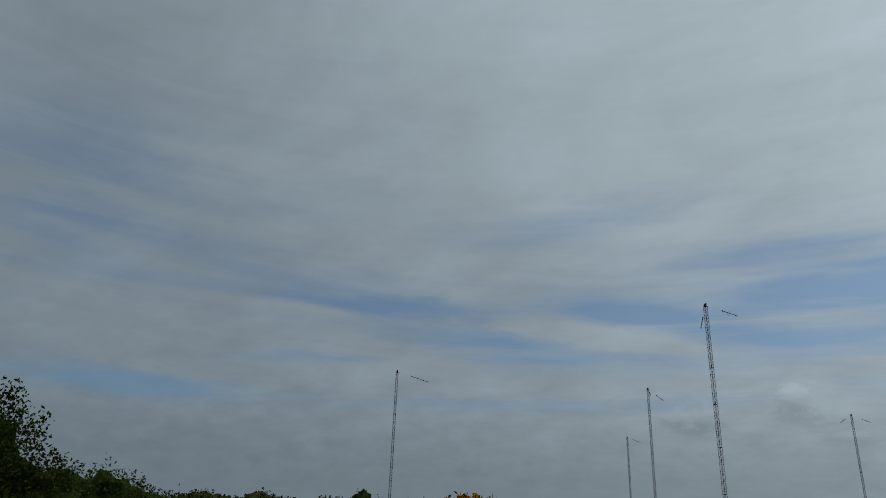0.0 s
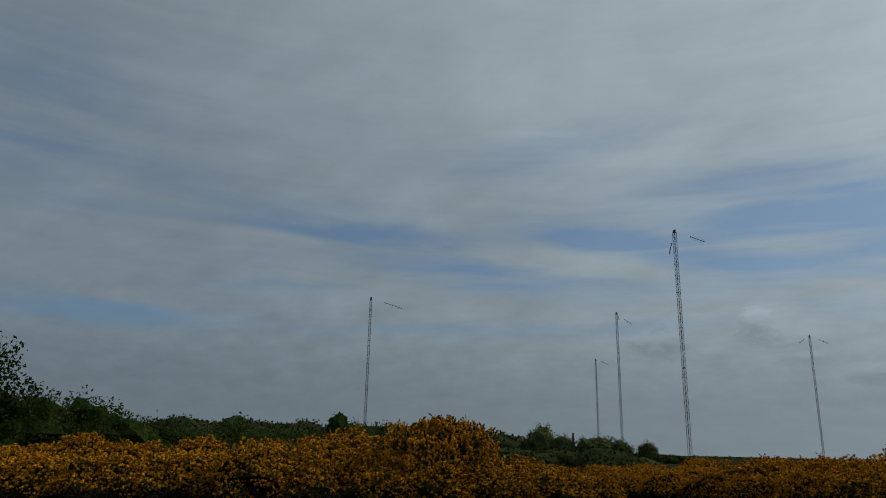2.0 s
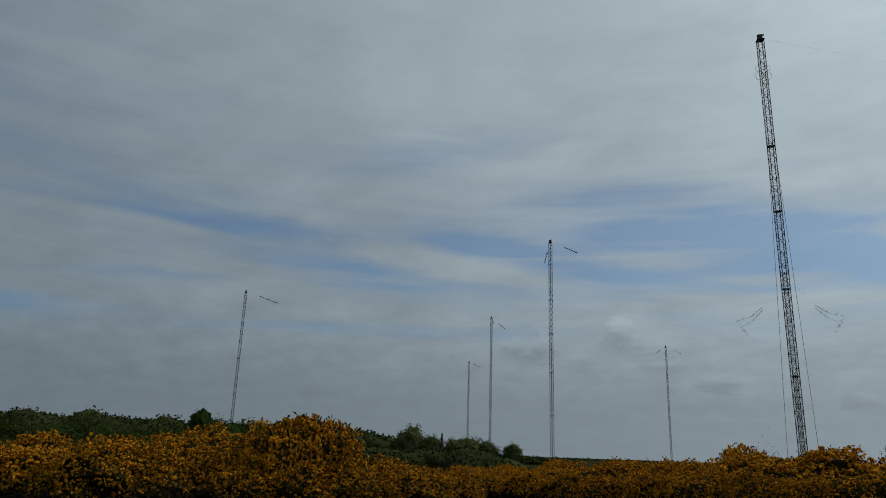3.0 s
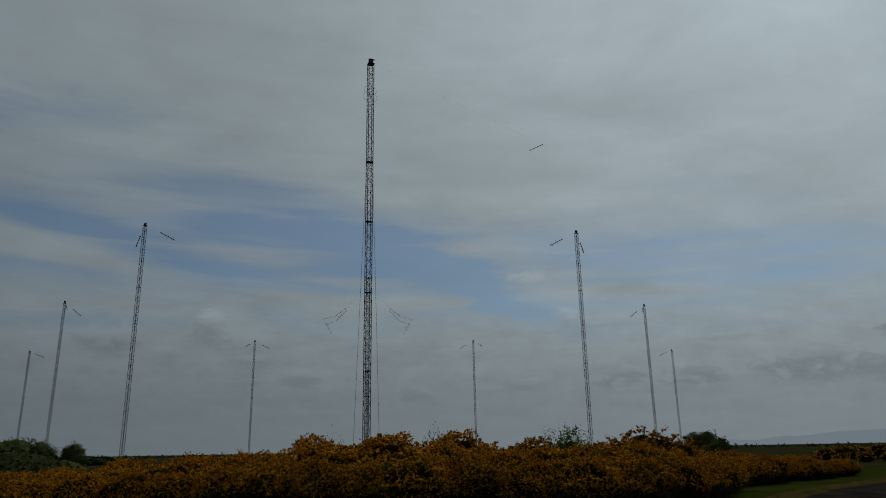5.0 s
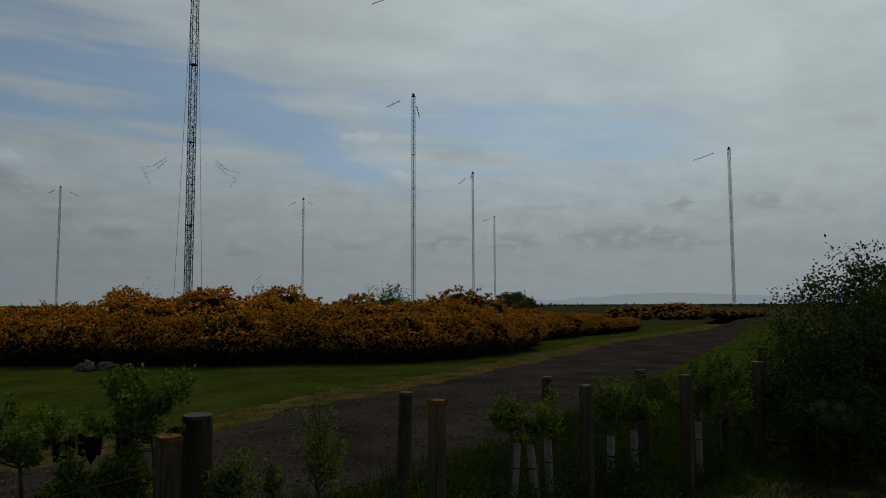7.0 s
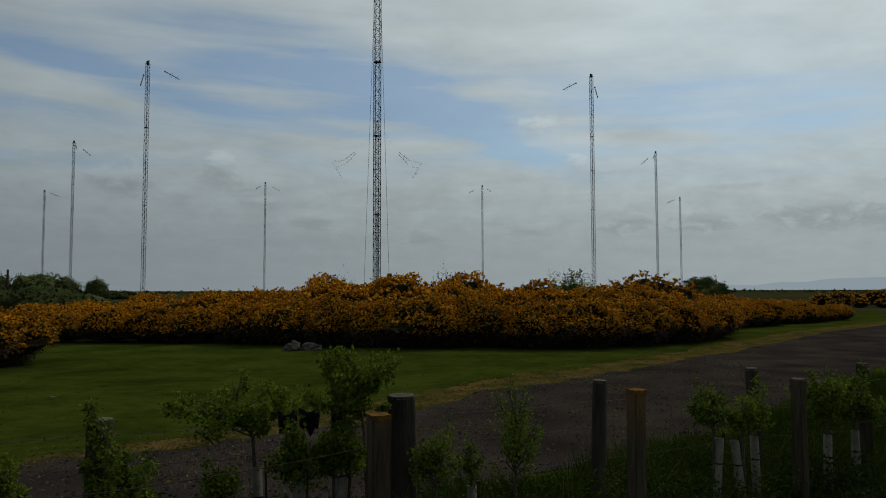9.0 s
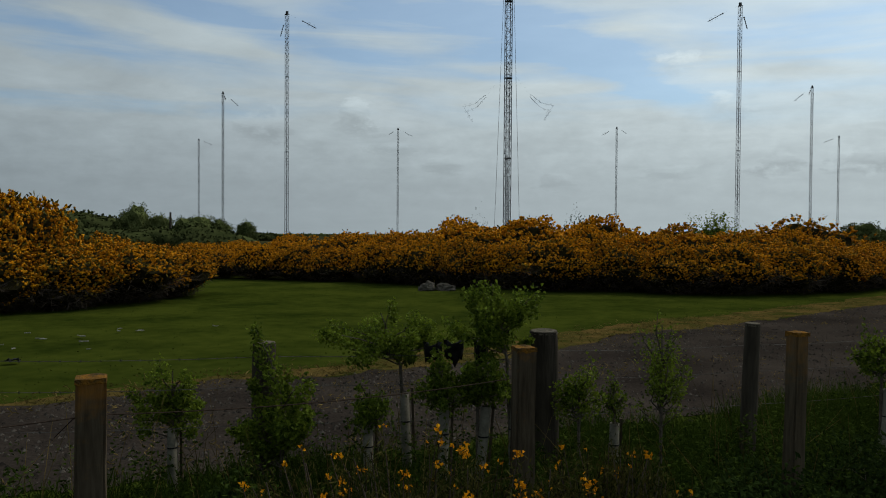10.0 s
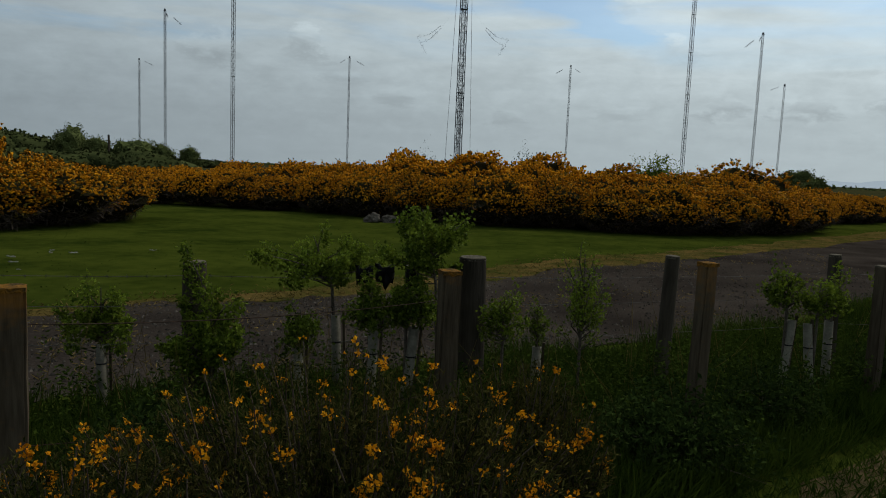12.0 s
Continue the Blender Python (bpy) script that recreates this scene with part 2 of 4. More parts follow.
# green made paler and greyer, with distance haze mixed into the colour
M_FARLEAF = mat("far_leaf", (0.046, 0.060, 0.020), (0.105, 0.122, 0.044), 0.5, 0.9, bump=0, fine=4, vary=0.4, gloss=0.0)
M_FARWOOD = mat("far_woodland", (0.026, 0.033, 0.012), (0.056, 0.064, 0.024), 0.35, 0.95, bump=1.0, fine=2.5, vary=0.15, gloss=0.0)
M_BARK = mat("bark", (0.04, 0.034, 0.027), (0.12, 0.10, 0.08), 20, 0.9, bump=0.6, fine=90)
M_POST = mat("weathered_post", (0.028, 0.021, 0.014), (0.092, 0.073, 0.050), 14, 0.9, bump=0.3, fine=70, stretch=0.12)
M_ROUND = mat("tarred_post", (0.018, 0.015, 0.012), (0.066, 0.055, 0.042), 12, 0.9, bump=0.3, fine=70, stretch=0.12)
M_ENDGRAIN = mat("sawn_end", (0.05, 0.044, 0.033), (0.13, 0.11, 0.082), 30, 0.9, bump=0.5, fine=150)
M_LICHEN = mat("orange_lichen", (0.05, 0.034, 0.014), (0.20, 0.088, 0.012), 22, 0.95, bump=0.6, fine=110, lo=0.3, hi=0.65)
M_WIRE = mat("galvanised_wire", (0.035, 0.034, 0.032), (0.095, 0.09, 0.085), 30, 0.6, 0.3, bump=0)
M_STEEL = mat("mast_steel", (0.03, 0.034, 0.04), (0.085, 0.092, 0.10), 0.3, 0.6, 0.2, bump=0, fine=2, vary=0.5, gloss=0.2)
M_DARKSTEEL = mat("dark_steel", (0.02, 0.022, 0.025), (0.06, 0.062, 0.066), 0.5, 0.6, 0.3, bump=0)
M_GLAZE = mat("glazed_insulator", (0.03, 0.03, 0.034), (0.09, 0.09, 0.1), 1, 0.35, bump=0)
M_GUARD = mat("tree_guard_plastic", (0.08, 0.075, 0.060), (0.20, 0.188, 0.150), 9, 0.6, bump=0.2, trans=0.2)
M_BLACK = mat("black_plastic", (0.006, 0.006, 0.007), (0.018, 0.018, 0.02), 10, 0.4, bump=0.4)
M_PALE = mat("pale_scrap", (0.10, 0.10, 0.085), (0.26, 0.255, 0.22), 10, 0.8, bump=0.3)
M_BOULDER = mat("lichened_boulder", (0.042, 0.037, 0.030), (0.115, 0.102, 0.085), 9, 0.95, bump=0.9, fine=40)
M_SOIL = mat("worn_soil", (0.026, 0.022, 0.009), (0.080, 0.056, 0.026), 4, 0.95, bump=0.6, fine=45, vary=0)



def lichen_post(name, start, reach, most):
    """Weathered wood with orange lichen that begins at a height and thickens upwards, in a ragged pattern."""
    mt = mat(name, (0.028, 0.021, 0.014), (0.092, 0.073, 0.050), 14, 0.9, bump=0.3, fine=70, stretch=0.12)
    N, L = mt.node_tree.nodes, mt.node_tree.links
    tc = N.new("ShaderNodeTexCoord")
    sep = N.new("ShaderNodeSeparateXYZ")
    L.new(tc.outputs["Object"], sep.inputs[0])
    rise = N.new("ShaderNodeMapRange")
    rise.inputs["From Min"].default_value, rise.inputs["From Max"].default_value = start, start + reach
    rise.inputs["To Min"].default_value, rise.inputs["To Max"].default_value = -0.6, most
    L.new(sep.outputs[2], rise.inputs["Value"])
    n = N.new("ShaderNodeTexNoise")
    n.inputs["Scale"].default_value, n.inputs["Detail"].default_value = 28, 4
    L.new(tc.outputs["Object"], n.inputs["Vector"])
    add = N.new("ShaderNodeMath")
    add.operation, add.use_clamp = "MULTIPLY_ADD", True
    L.new(n.outputs["Fac"], add.inputs[0])
    add.inputs[1].default_value = 1.0
    L.new(rise.outputs[0], add.inputs[2])
    mix = N.new("ShaderNodeMix")
    mix.data_type = "RGBA"
    L.new(add.outputs[0], mix.inputs[0])
    b = N["Principled BSDF"]
    L.new(b.inputs["Base Color"].links[0].from_socket, mix.inputs[6])
    mix.inputs[7].default_value = (0.19, 0.082, 0.012, 1)
    L.new(mix.outputs[2], b.inputs["Base Color"])
    return mt


M_LICHPOST = [lichen_post("lichened_post", 0.80, 0.20, 0.1), lichen_post("lichened_post", 0.84, 0.18, 0.2), lichen_post("lichened_post", 0.94, 0.08, -0.3), lichen_post("lichened_post", 0.76, 0.36, -0.1)]
R = np.random.RandomState(7)


# ---- mesh helpers ----
def mesh(name, verts, faces, material, smooth=False):
    me = bpy.data.meshes.new(name)
    me.from_pydata([tuple(p) for p in np.asarray(verts, float)], [], [tuple(int(i) for i in f) for f in faces])
    me.materials.append(material)
    if smooth:
        me.polygons.foreach_set("use_smooth", [True] * len(me.polygons))
    me.update()
    return me


def part(name, data, parent, label=""):
    """data: a mesh, or a bmesh with a material."""
    if isinstance(data, tuple):
        bm, material = data
        me = bpy.data.meshes.new(name)
        bm.to_mesh(me)
        bm.free()
        me.materials.append(material)
        data = me
    ob = new(name, data)
    ob.parent = parent
    if label:
        ob["label"] = label
    return ob


def bars(segs, sides=4):
    """Verts and faces of prisms between pairs of points: (a, b, radius at a, radius at b)."""
    V, F = [], []
    for a, b, ra, rb in segs:
        a, b = np.asarray(a, float), np.asarray(b, float)
        d = b - a
        d /= max(np.linalg.norm(d), 1e-9)
        s = np.cross(d, (0, 0, 1) if abs(d[2]) < 0.9 else (1, 0, 0))
        s /= np.linalg.norm(s)
        q = np.cross(d, s)
        k = len(V)
        for c, r in ((a, ra), (b, rb)):
            for i in range(sides):
                w = 2 * math.pi * i / sides + math.pi / 4
                V.append(c + r * (math.cos(w) * s + math.sin(w) * q))
        for i in range(sides):
            j = (i + 1) % sides
            F.append((k + i, k + j, k + sides + j, k + sides + i))
        F.append(tuple(k + i for i in reversed(range(sides))))
        F.append(tuple(k + sides + i for i in range(sides)))
    return V, F


def tube(points, rad, sides=4):
    """Verts and faces of one tube through points."""
    P = [np.asarray(p, float) for p in points]
    V, F = [], []
    for i, p in enumerate(P):
        d = P[min(i + 1, len(P) - 1)] - P[max(i - 1, 0)]
        d = d / max(np.linalg.norm(d), 1e-9)
        s = np.cross(d, (0, 0, 1) if abs(d[2]) < 0.95 else (1, 0, 0))
        s /= np.linalg.norm(s)
        q = np.cross(d, s)
        for j in range(sides):
            w = 2 * math.pi * j / sides
            V.append(p + rad * (math.cos(w) * s + math.sin(w) * q))
    for i in range(len(P) - 1):
        for j in range(sides):
            k = (j + 1) % sides
            F.append((i * sides + j, i * sides + k, (i + 1) * sides + k, (i + 1) * sides + j))
    F += [tuple(reversed(range(sides))), tuple((len(P) - 1) * sides + j for j in range(sides))]
    return V, F


def leaf_mesh(name, centres, axes, length, width, material, bend=0.25, face=None):
    """Kite-shaped leaves folded along the midrib, one per centre, along the axes."""
    c, a = np.asarray(centres, float), np.asarray(axes, float)
    n = len(c)
    a = a / np.maximum(np.linalg.norm(a, axis=1, keepdims=True), 1e-9)
    side = np.cross(a, R.normal(size=(n, 3)) if face is None else np.asarray(face, float))
    side /= np.maximum(np.linalg.norm(side, axis=1, keepdims=True), 1e-9)
    up = np.cross(side, a)
    ln = (np.asarray(length) * R.uniform(0.65, 1.3, n))[:, None]
    wd = (np.asarray(width) * R.uniform(0.7, 1.3, n))[:, None]
    V = np.empty((n, 4, 3))
    V[:, 0] = c
    V[:, 1] = c + a * ln * 0.5 + side * wd * 0.5 + up * wd * bend
    V[:, 2] = c + a * ln
    V[:, 3] = c + a * ln * 0.5 - side * wd * 0.5 + up * wd * bend
    i = np.arange(n)[:, None] * 4
    F = np.concatenate([i + [0, 1, 2], i + [0, 2, 3]])
    return mesh(name, V.reshape(-1, 3), F, material)


def lumps(d, seed, k=2.0, amp=0.22):
    """A lumpy radius factor for directions d."""
    o = Vector((seed * 3.7, seed * 1.3, seed * 2.1))
    return np.array([1 + amp * noise.noise(Vector(p) * k + o) * 1.6 + amp * 0.5 * noise.noise(Vector(p) * k * 2.6 + o) for p in d])


# ---- ground ----
def ground():
    radii = [0, 3, 6, 10, 15, 22, 32, 48, 75, 120, 200, 350, 600, 1000, 1800, 3000, 4800]
    n = 96
    V, F = [(0, 0, 0)], []
    for i, r in enumerate(radii[1:]):
        for k in range(n):
            a = 2 * math.pi * k / n
            V.append((r * math.sin(a), r * math.cos(a), 0))
    for k in range(n):
        F.append((0, 1 + (k + 1) % n, 1 + k))
    for i in range(len(radii) - 2):
        for k in range(n):
            a, b = 1 + i * n + k, 1 + i * n + (k + 1) % n
            F.append((a, b, b + n, a + n))
    tagged(new("ground", mesh("ground", V, F, M_GRASS)), "short green grazed grass of a flat heath", "ground", kind="structure")


def far_heath():
    """Duller rough heath beyond the grazed grass."""
    V, F = [], []
    n, radii = 120, (62, 75, 110, 180, 350, 800, 2000, 4700)
    for i, r in enumerate(radii):
        for k in range(n):
            az = radians(-80 + 165 * k / (n - 1))
            rr = r + (9 * noise.noise(Vector((az * 9, 3, 0))) + 4 * noise.noise(Vector((az * 31, 8, 0))) if i == 0 else 0)
            V.append((rr * math.sin(az), rr * math.cos(az), 0.004 if r < 120 else 0.02 if r < 900 else 0.2))
    for i in range(len(radii) - 1):
        for k in range(n - 1):
            a = i * n + k
            F.append((a, a + 1, a + n + 1, a + n))
    tagged(new("far_heath", mesh("far_heath", V, F, M_HEATH)), "rough dull olive heath stretching to the horizon", "heath", kind="structure")


far_heath()
FAR_EDGE = [(-30, -8.5), (-14, -0.6), (-9, 3.0), (-4.6, 5.9), (-2.9, 7.4), (-1.4, 8.2), (0, 9.3), (2.2, 11.8), (4.2, 13.5), (8.8, 17.6), (18.2, 26.8), (32, 37.5), (52, 57), (120, 118)]
NEAR_EDGE = [(-27, -12), (-12, -2.8), (-6.6, 1.4), (-3.3, 4.1), (-1.7, 4.7), (-0.5, 5.4), (0.7, 5.8), (2.5, 6.8), (4.4, 8.4), (7.2, 11.0), (12.8, 16.2), (26, 28.5), (46, 49), (116, 116)]


def along(points, steps):
    """Points on a polyline, evenly in its index."""
    p = np.array(points, float)
    t = np.linspace(0, len(p) - 1, steps)
    return np.stack([np.interp(t, range(len(p)), p[:, 0]), np.interp(t, range(len(p)), p[:, 1])], 1)


def strip(name, a, b, z, material, ragged, label, category):
    n = len(a)
    k = 7
    V, F = [], []
    for i in range(n):
        for j in range(k):
            f = j / (k - 1)
            p = a[i] * (1 - f) + b[i] * f
            if j in (0, k - 1):
                o = min(ragged, 0.3 * np.linalg.norm(b[i] - a[i])) * noise.noise(Vector((p[0] * 1.1, p[1] * 1.1, z * 40))) + min(ragged, 0.3 * np.linalg.norm(b[i] - a[i])) * 0.6 * noise.noise(Vector((p[0] * 4, p[1] * 4, z * 40)))
                d = (b[i] - a[i]) / max(np.linalg.norm(b[i] - a[i]), 1e-6)
                p = p + d * o
            V.append((p[0], p[1], z))
    for i in range(n - 1):
        for j in range(k - 1):
            q = i * k + j
            F.append((q, q + k, q + k + 1, q + 1))
    return tagged(new(name, mesh(name, V, F, material)), label, category, kind="structure")


def scatter_between(n, lo, hi, t0, t1):
    """n points between two polylines of equal length, within the index range t0 to t1."""
    lo, hi = np.array(lo, float), np.array(hi, float)
    t, f = R.uniform(t0, t1, n), R.uniform(0, 1, n)[:, None]
    ix = range(len(lo))
    a = np.stack([np.interp(t, ix, lo[:, 0]), np.interp(t, ix, lo[:, 1])], 1)
    b = np.stack([np.interp(t, ix, hi[:, 0]), np.interp(t, ix, hi[:, 1])], 1)
    return a * (1 - f) + b * f


ground()
VERGE_OUT = [(x - w * 0.7, y + w * 0.75) for (x, y), w in zip(FAR_EDGE, (0.2, 0.2, 0.25, 0.3, 0.45, 0.6, 0.9, 1.0, 1.0, 1.0, 1.1, 1.4, 2, 3))]
strip("dry_verge", along(VERGE_OUT, 220), along(FAR_EDGE, 220), 0.004, M_STRAW, 0.7, "strip of yellow dry grass along a gravel track", "verge")
strip("gravel_track", along(FAR_EDGE, 260), along(NEAR_EDGE, 260), 0.008, M_GRAVEL, 0.4, "dark grey gravel track with worn grassy edges", "track")


# ---- gorse ----
def gorse_shape(d, seed):
    """Surface factor of a billowing gorse dome for directions d: rounded swellings with creases between them."""
    o = Vector((seed * 3.7, seed * 1.3, seed * 2.1))
    return np.array([0.84 + 0.34 * noise.noise(Vector(p) * 1.8 + o) + 0.46 * abs(noise.noise(Vector(p) * 3.4 + o)) + 0.26 * abs(noise.noise(Vector(p) * 7.5 + o)) for p in d])


def gorse_surface(d, seed, rad, high, inset):
    f = gorse_shape(d, seed)
    zz = d[:, 2] * 0.5 + 0.5
    wide = 0.78 + 0.22 * np.sin(zz * math.pi)
    return np.stack([d[:, 0] * rad * inset * f * wide, d[:, 1] * rad * inset * f * wide, np.maximum(zz * high * inset * (0.62 + 0.38 * f), 0)], 1), zz


def gorse_parts(seed, rad=1.5, high=2.0, heads=6000, bloom=0.97, petals=0, grain=1.0):
    """Core, foliage, blossom and dead wood of a gorse bush, as four meshes."""
    st = np.random.RandomState(seed)
    bm = bmesh.new()
    bmesh.ops.create_icosphere(bm, subdivisions=3, radius=1)
    dirs = np.array([v.co[:] for v in bm.verts])
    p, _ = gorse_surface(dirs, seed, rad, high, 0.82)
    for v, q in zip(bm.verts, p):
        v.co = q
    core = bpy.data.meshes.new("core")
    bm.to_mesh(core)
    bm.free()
    # dark tone paints the shade seen between the flower heads
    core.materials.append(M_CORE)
    d = st.normal(size=(heads * 3, 3))
    d /= np.linalg.norm(d, axis=1, keepdims=True)
    d = d[d[:, 2] > -0.93][:heads]
    p, zz = gorse_surface(d, seed, rad, high, 0.90)
    axis = d * 0.7 + np.array([0, 0, 0.75]) + st.normal(size=d.shape) * 0.34
    axis /= np.linalg.norm(axis, axis=1, keepdims=True)
    patch = np.array([noise.noise(Vector(q) * 1.5 + Vector((seed, 0, 5))) for q in p])
    prob = bloom * np.clip((zz - 0.31 + 0.26 * patch) * 5.0, 0, 1) * np.clip(1.3 + patch, 0.3, 1)
    flower = st.uniform(size=len(p)) < prob
    dead = (~flower) & (zz < 0.40) & (st.uniform(size=len(p)) < 0.75)
    size = st.uniform(0.021, 0.041, len(p)) * (6000 / heads) ** 0.4

    def heads_of(sel, count, ln, wd, name, material, tall=1.0, cupped=False):
        """Rounded upright heads: small leaves over a dome round each chosen point."""
        q, a, s = np.repeat(p[sel], count, 0), np.repeat(axis[sel], count, 0), np.repeat(size[sel], count)[:, None]
        u = st.normal(size=q.shape)
        u /= np.linalg.norm(u, axis=1, keepdims=True)
        u = u + a * 0.35
        c = q + a * s * tall + (u + a * (u * a).sum(1)[:, None] * 0.15) * s * st.uniform(0.8, 1.0, len(q))[:, None]
        if cupped:
            return leaf_mesh(name, c, st.normal(size=q.shape) * 0.7 + a * 0.9 + u * 0.4, ln, wd, material, 0.35, u + st.normal(size=q.shape) * 0.45)
        return leaf_mesh(name, c, u + st.normal(size=q.shape) * 0.6, ln, wd, material)

    # each head is an upright spike packed with flowers: a slim six-faced spindle
    q, ax, sz = p[flower], axis[flower], size[flower]
    m = len(q)
    side = np.cross(ax, st.normal(size=q.shape))
    side /= np.linalg.norm(side, axis=1, keepdims=True)
    other = np.cross(ax, side)
    long, fat = sz * st.uniform(1.1, 1.9, m), sz * st.uniform(0.85, 1.25, m) * grain
    spin = np.empty((m, 5, 3))
    spin[:, 0], spin[:, 4] = q - ax * sz[:, None] * 0.6, q + ax * long[:, None]
    for k in range(3):
        w = 2 * math.pi * k / 3
        rr = (fat * st.uniform(0.8, 1.25, m))[:, None]
        spin[:, 1 + k] = q + ax * (long * st.uniform(0.4, 0.75, m))[:, None] + (side * math.cos(w) + other * math.sin(w)) * rr
    sf = (np.arange(m) * 5)[:, None, None] + np.array([(0, 2, 1), (0, 3, 2), (0, 1, 3), (4, 1, 2), (4, 2, 3), (4, 3, 1)])[None]
    V, F = spin.reshape(-1, 3), sf.reshape(-1, 3)
    if petals:
        petal = heads_of(flower, petals, 0.034 * grain, 0.026 * grain, "blossom", M_BLOOM, 1.1, True)
        F = np.concatenate([F, np.array([f.vertices[:] for f in petal.polygons]) + len(V)])
        V = np.concatenate([V, np.array([v.co[:] for v in petal.vertices])])
        bpy.data.meshes.remove(petal)
    bl = mesh("blossom", V, F, M_BLOOM)
    gr = heads_of((~dead) & (st.uniform(size=len(p)) < 0.4), 1, 0.12, 0.05, "foliage", M_GORSE, 0.2)
    tw = heads_of(dead, 2, 0.26, 0.018, "dead_wood", M_WOODY)
    return core, gr, bl, tw


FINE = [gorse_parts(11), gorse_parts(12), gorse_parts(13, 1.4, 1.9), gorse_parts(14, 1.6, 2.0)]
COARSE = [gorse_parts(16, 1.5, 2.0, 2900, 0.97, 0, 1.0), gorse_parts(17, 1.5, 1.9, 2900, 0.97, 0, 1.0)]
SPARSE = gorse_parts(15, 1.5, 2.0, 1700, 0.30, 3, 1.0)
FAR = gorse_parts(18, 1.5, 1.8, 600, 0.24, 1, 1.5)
GORSE_LABEL = "gorse bush in full yellow bloom with dark shaded base"


def gorse(x, y, h, wide=1.0, turn=0.0, kind=None, label=GORSE_LABEL):
    """A bush at x, y, h metres high."""
    g = FAR if kind == -2 else SPARSE if kind is None or kind < 0 else COARSE[kind % 2] if math.hypot(x, y) > 23.2 or x < -16 else FINE[kind % 4]
    root = new("gorse_bush")
    tagged(root, label, "bush", "gorse thicket")
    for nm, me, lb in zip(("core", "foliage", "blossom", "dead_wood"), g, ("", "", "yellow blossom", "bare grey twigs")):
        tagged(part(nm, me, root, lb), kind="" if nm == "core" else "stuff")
    root.matrix_basis = pose(x, y, -0.03, 0, 0, turn) @ Matrix.Diagonal((wide * h / 2.0, wide * h / 2.0, h / 2.0, 1))


def gorse_row(points, gap, jitter, kinds=(0, 1, 2, 3)):
    """Bushes along a line of (x, y, height)."""
    p = np.array(points, float)
    seg = np.r_[0, np.cumsum(np.hypot(*np.diff(p[:, :2], axis=0).T))]
    for s in np.arange(0, seg[-1] + 0.01, gap):
        x, y, h = (np.interp(s, seg, p[:, i]) for i in range(3))
        gorse(x + R.uniform(-jitter, jitter), y + R.uniform(-jitter, jitter), h * R.uniform(0.86, 1.07), R.uniform(0.95, 1.25), R.uniform(0, 360), int(R.choice(kinds)))


def gorse_all():
    # the long thicket behind the lawn: front, middle and back rows
    gorse_row([(-10.5, 24.4, 1.25), (-6, 24.2, 1.45), (-3.6, 23.4, 1.6), (-0.4, 21.6, 1.65), (2, 21.3, 1.6), (6, 20.6, 1.55), (9.6, 21.9, 1.5), (11.6, 24.2, 1.45), (13.4, 27.4, 1.4)], 1.6, 0.25)
    gorse_row([(-12, 27, 1.3), (-6.5, 26.4, 1.75), (-3, 25.2, 2.15), (1, 23.8, 2.2), (5.5, 23.2, 2.1), (10, 25.0, 1.9), (13, 28.5, 1.7)], 1.9, 0.35)
    gorse_row([(-14, 31, 1.35), (-8, 29.5, 1.75), (-3.6, 28, 2.25), (0.5, 27.2, 2.42), (6, 27.6, 2.2), (10, 30, 2.0), (15, 34, 1.8)], 2.6, 0.5)
    gorse_row([(9.9, 27.6, 2.45), (11.0, 28.0, 2.5), (12.3, 28.4, 2.4)], 1.2, 0.1, (-1,))
    gorse(-1.8, 27.2, 2.32, 0.75, 70, 2)
    gorse_row([(14.6, 29.4, 1.45), (17, 31.2, 1.3), (20, 33.2, 1.15), (25.5, 36.6, 0.95)], 1.3, 0.25)
    gorse_row([(15, 32, 1.6), (19, 34.6, 1.4), (24, 37.6, 1.1)], 2.0, 0.3)
    # the nearer thicket on the west side, running away to the left
    gorse_row([(-10.6, 13.2, 1.75), (-9.3, 15, 1.6), (-8.5, 17.4, 1.3)], 1.5, 0.15)
    gorse_row([(-31, 3, 1.6), (-24, 6, 1.65), (-18, 9.3, 1.7), (-13.5, 12, 2.0), (-11.8, 14.2, 2.15), (-10.8, 17, 1.45), (-11, 20, 1.2)], 1.7, 0.25)
    gorse_row([(-34, 8, 1.7), (-26, 10.5, 1.75), (-19.5, 13.2, 2.0), (-15, 15.4, 2.25), (-12.8, 17.3, 1.85), (-13.6, 21.5, 1.3)], 2.0, 0.35)
    gorse(-10.75, 14.2, 2.62, 0.8, 20, 1)
    gorse_row([(-36, 14, 1.7), (-27, 16, 1.75), (-20, 18, 1.9), (-16.5, 20, 1.6)], 3.0, 0.5)
    # low far gorse beyond the track
    gorse_row([(40, 61, 0.9), (46, 60, 1.15), (53, 63, 1.45), (60, 66, 1.2), (68, 69, 0.8)], 2.0, 0.7, (-2,))
    gorse_row([(48, 72, 1.6), (58, 74, 2.2), (66, 80, 1.8)], 2.4, 0.8, (-2,))


gorse_all()


# ---- masts ----
NEAR_X = 0.2
CENTRE = Vector((NEAR_X * 3.24, 940, 0))
H_IN, H_OUT, H_MID = 195.0, 175.5, 227.0


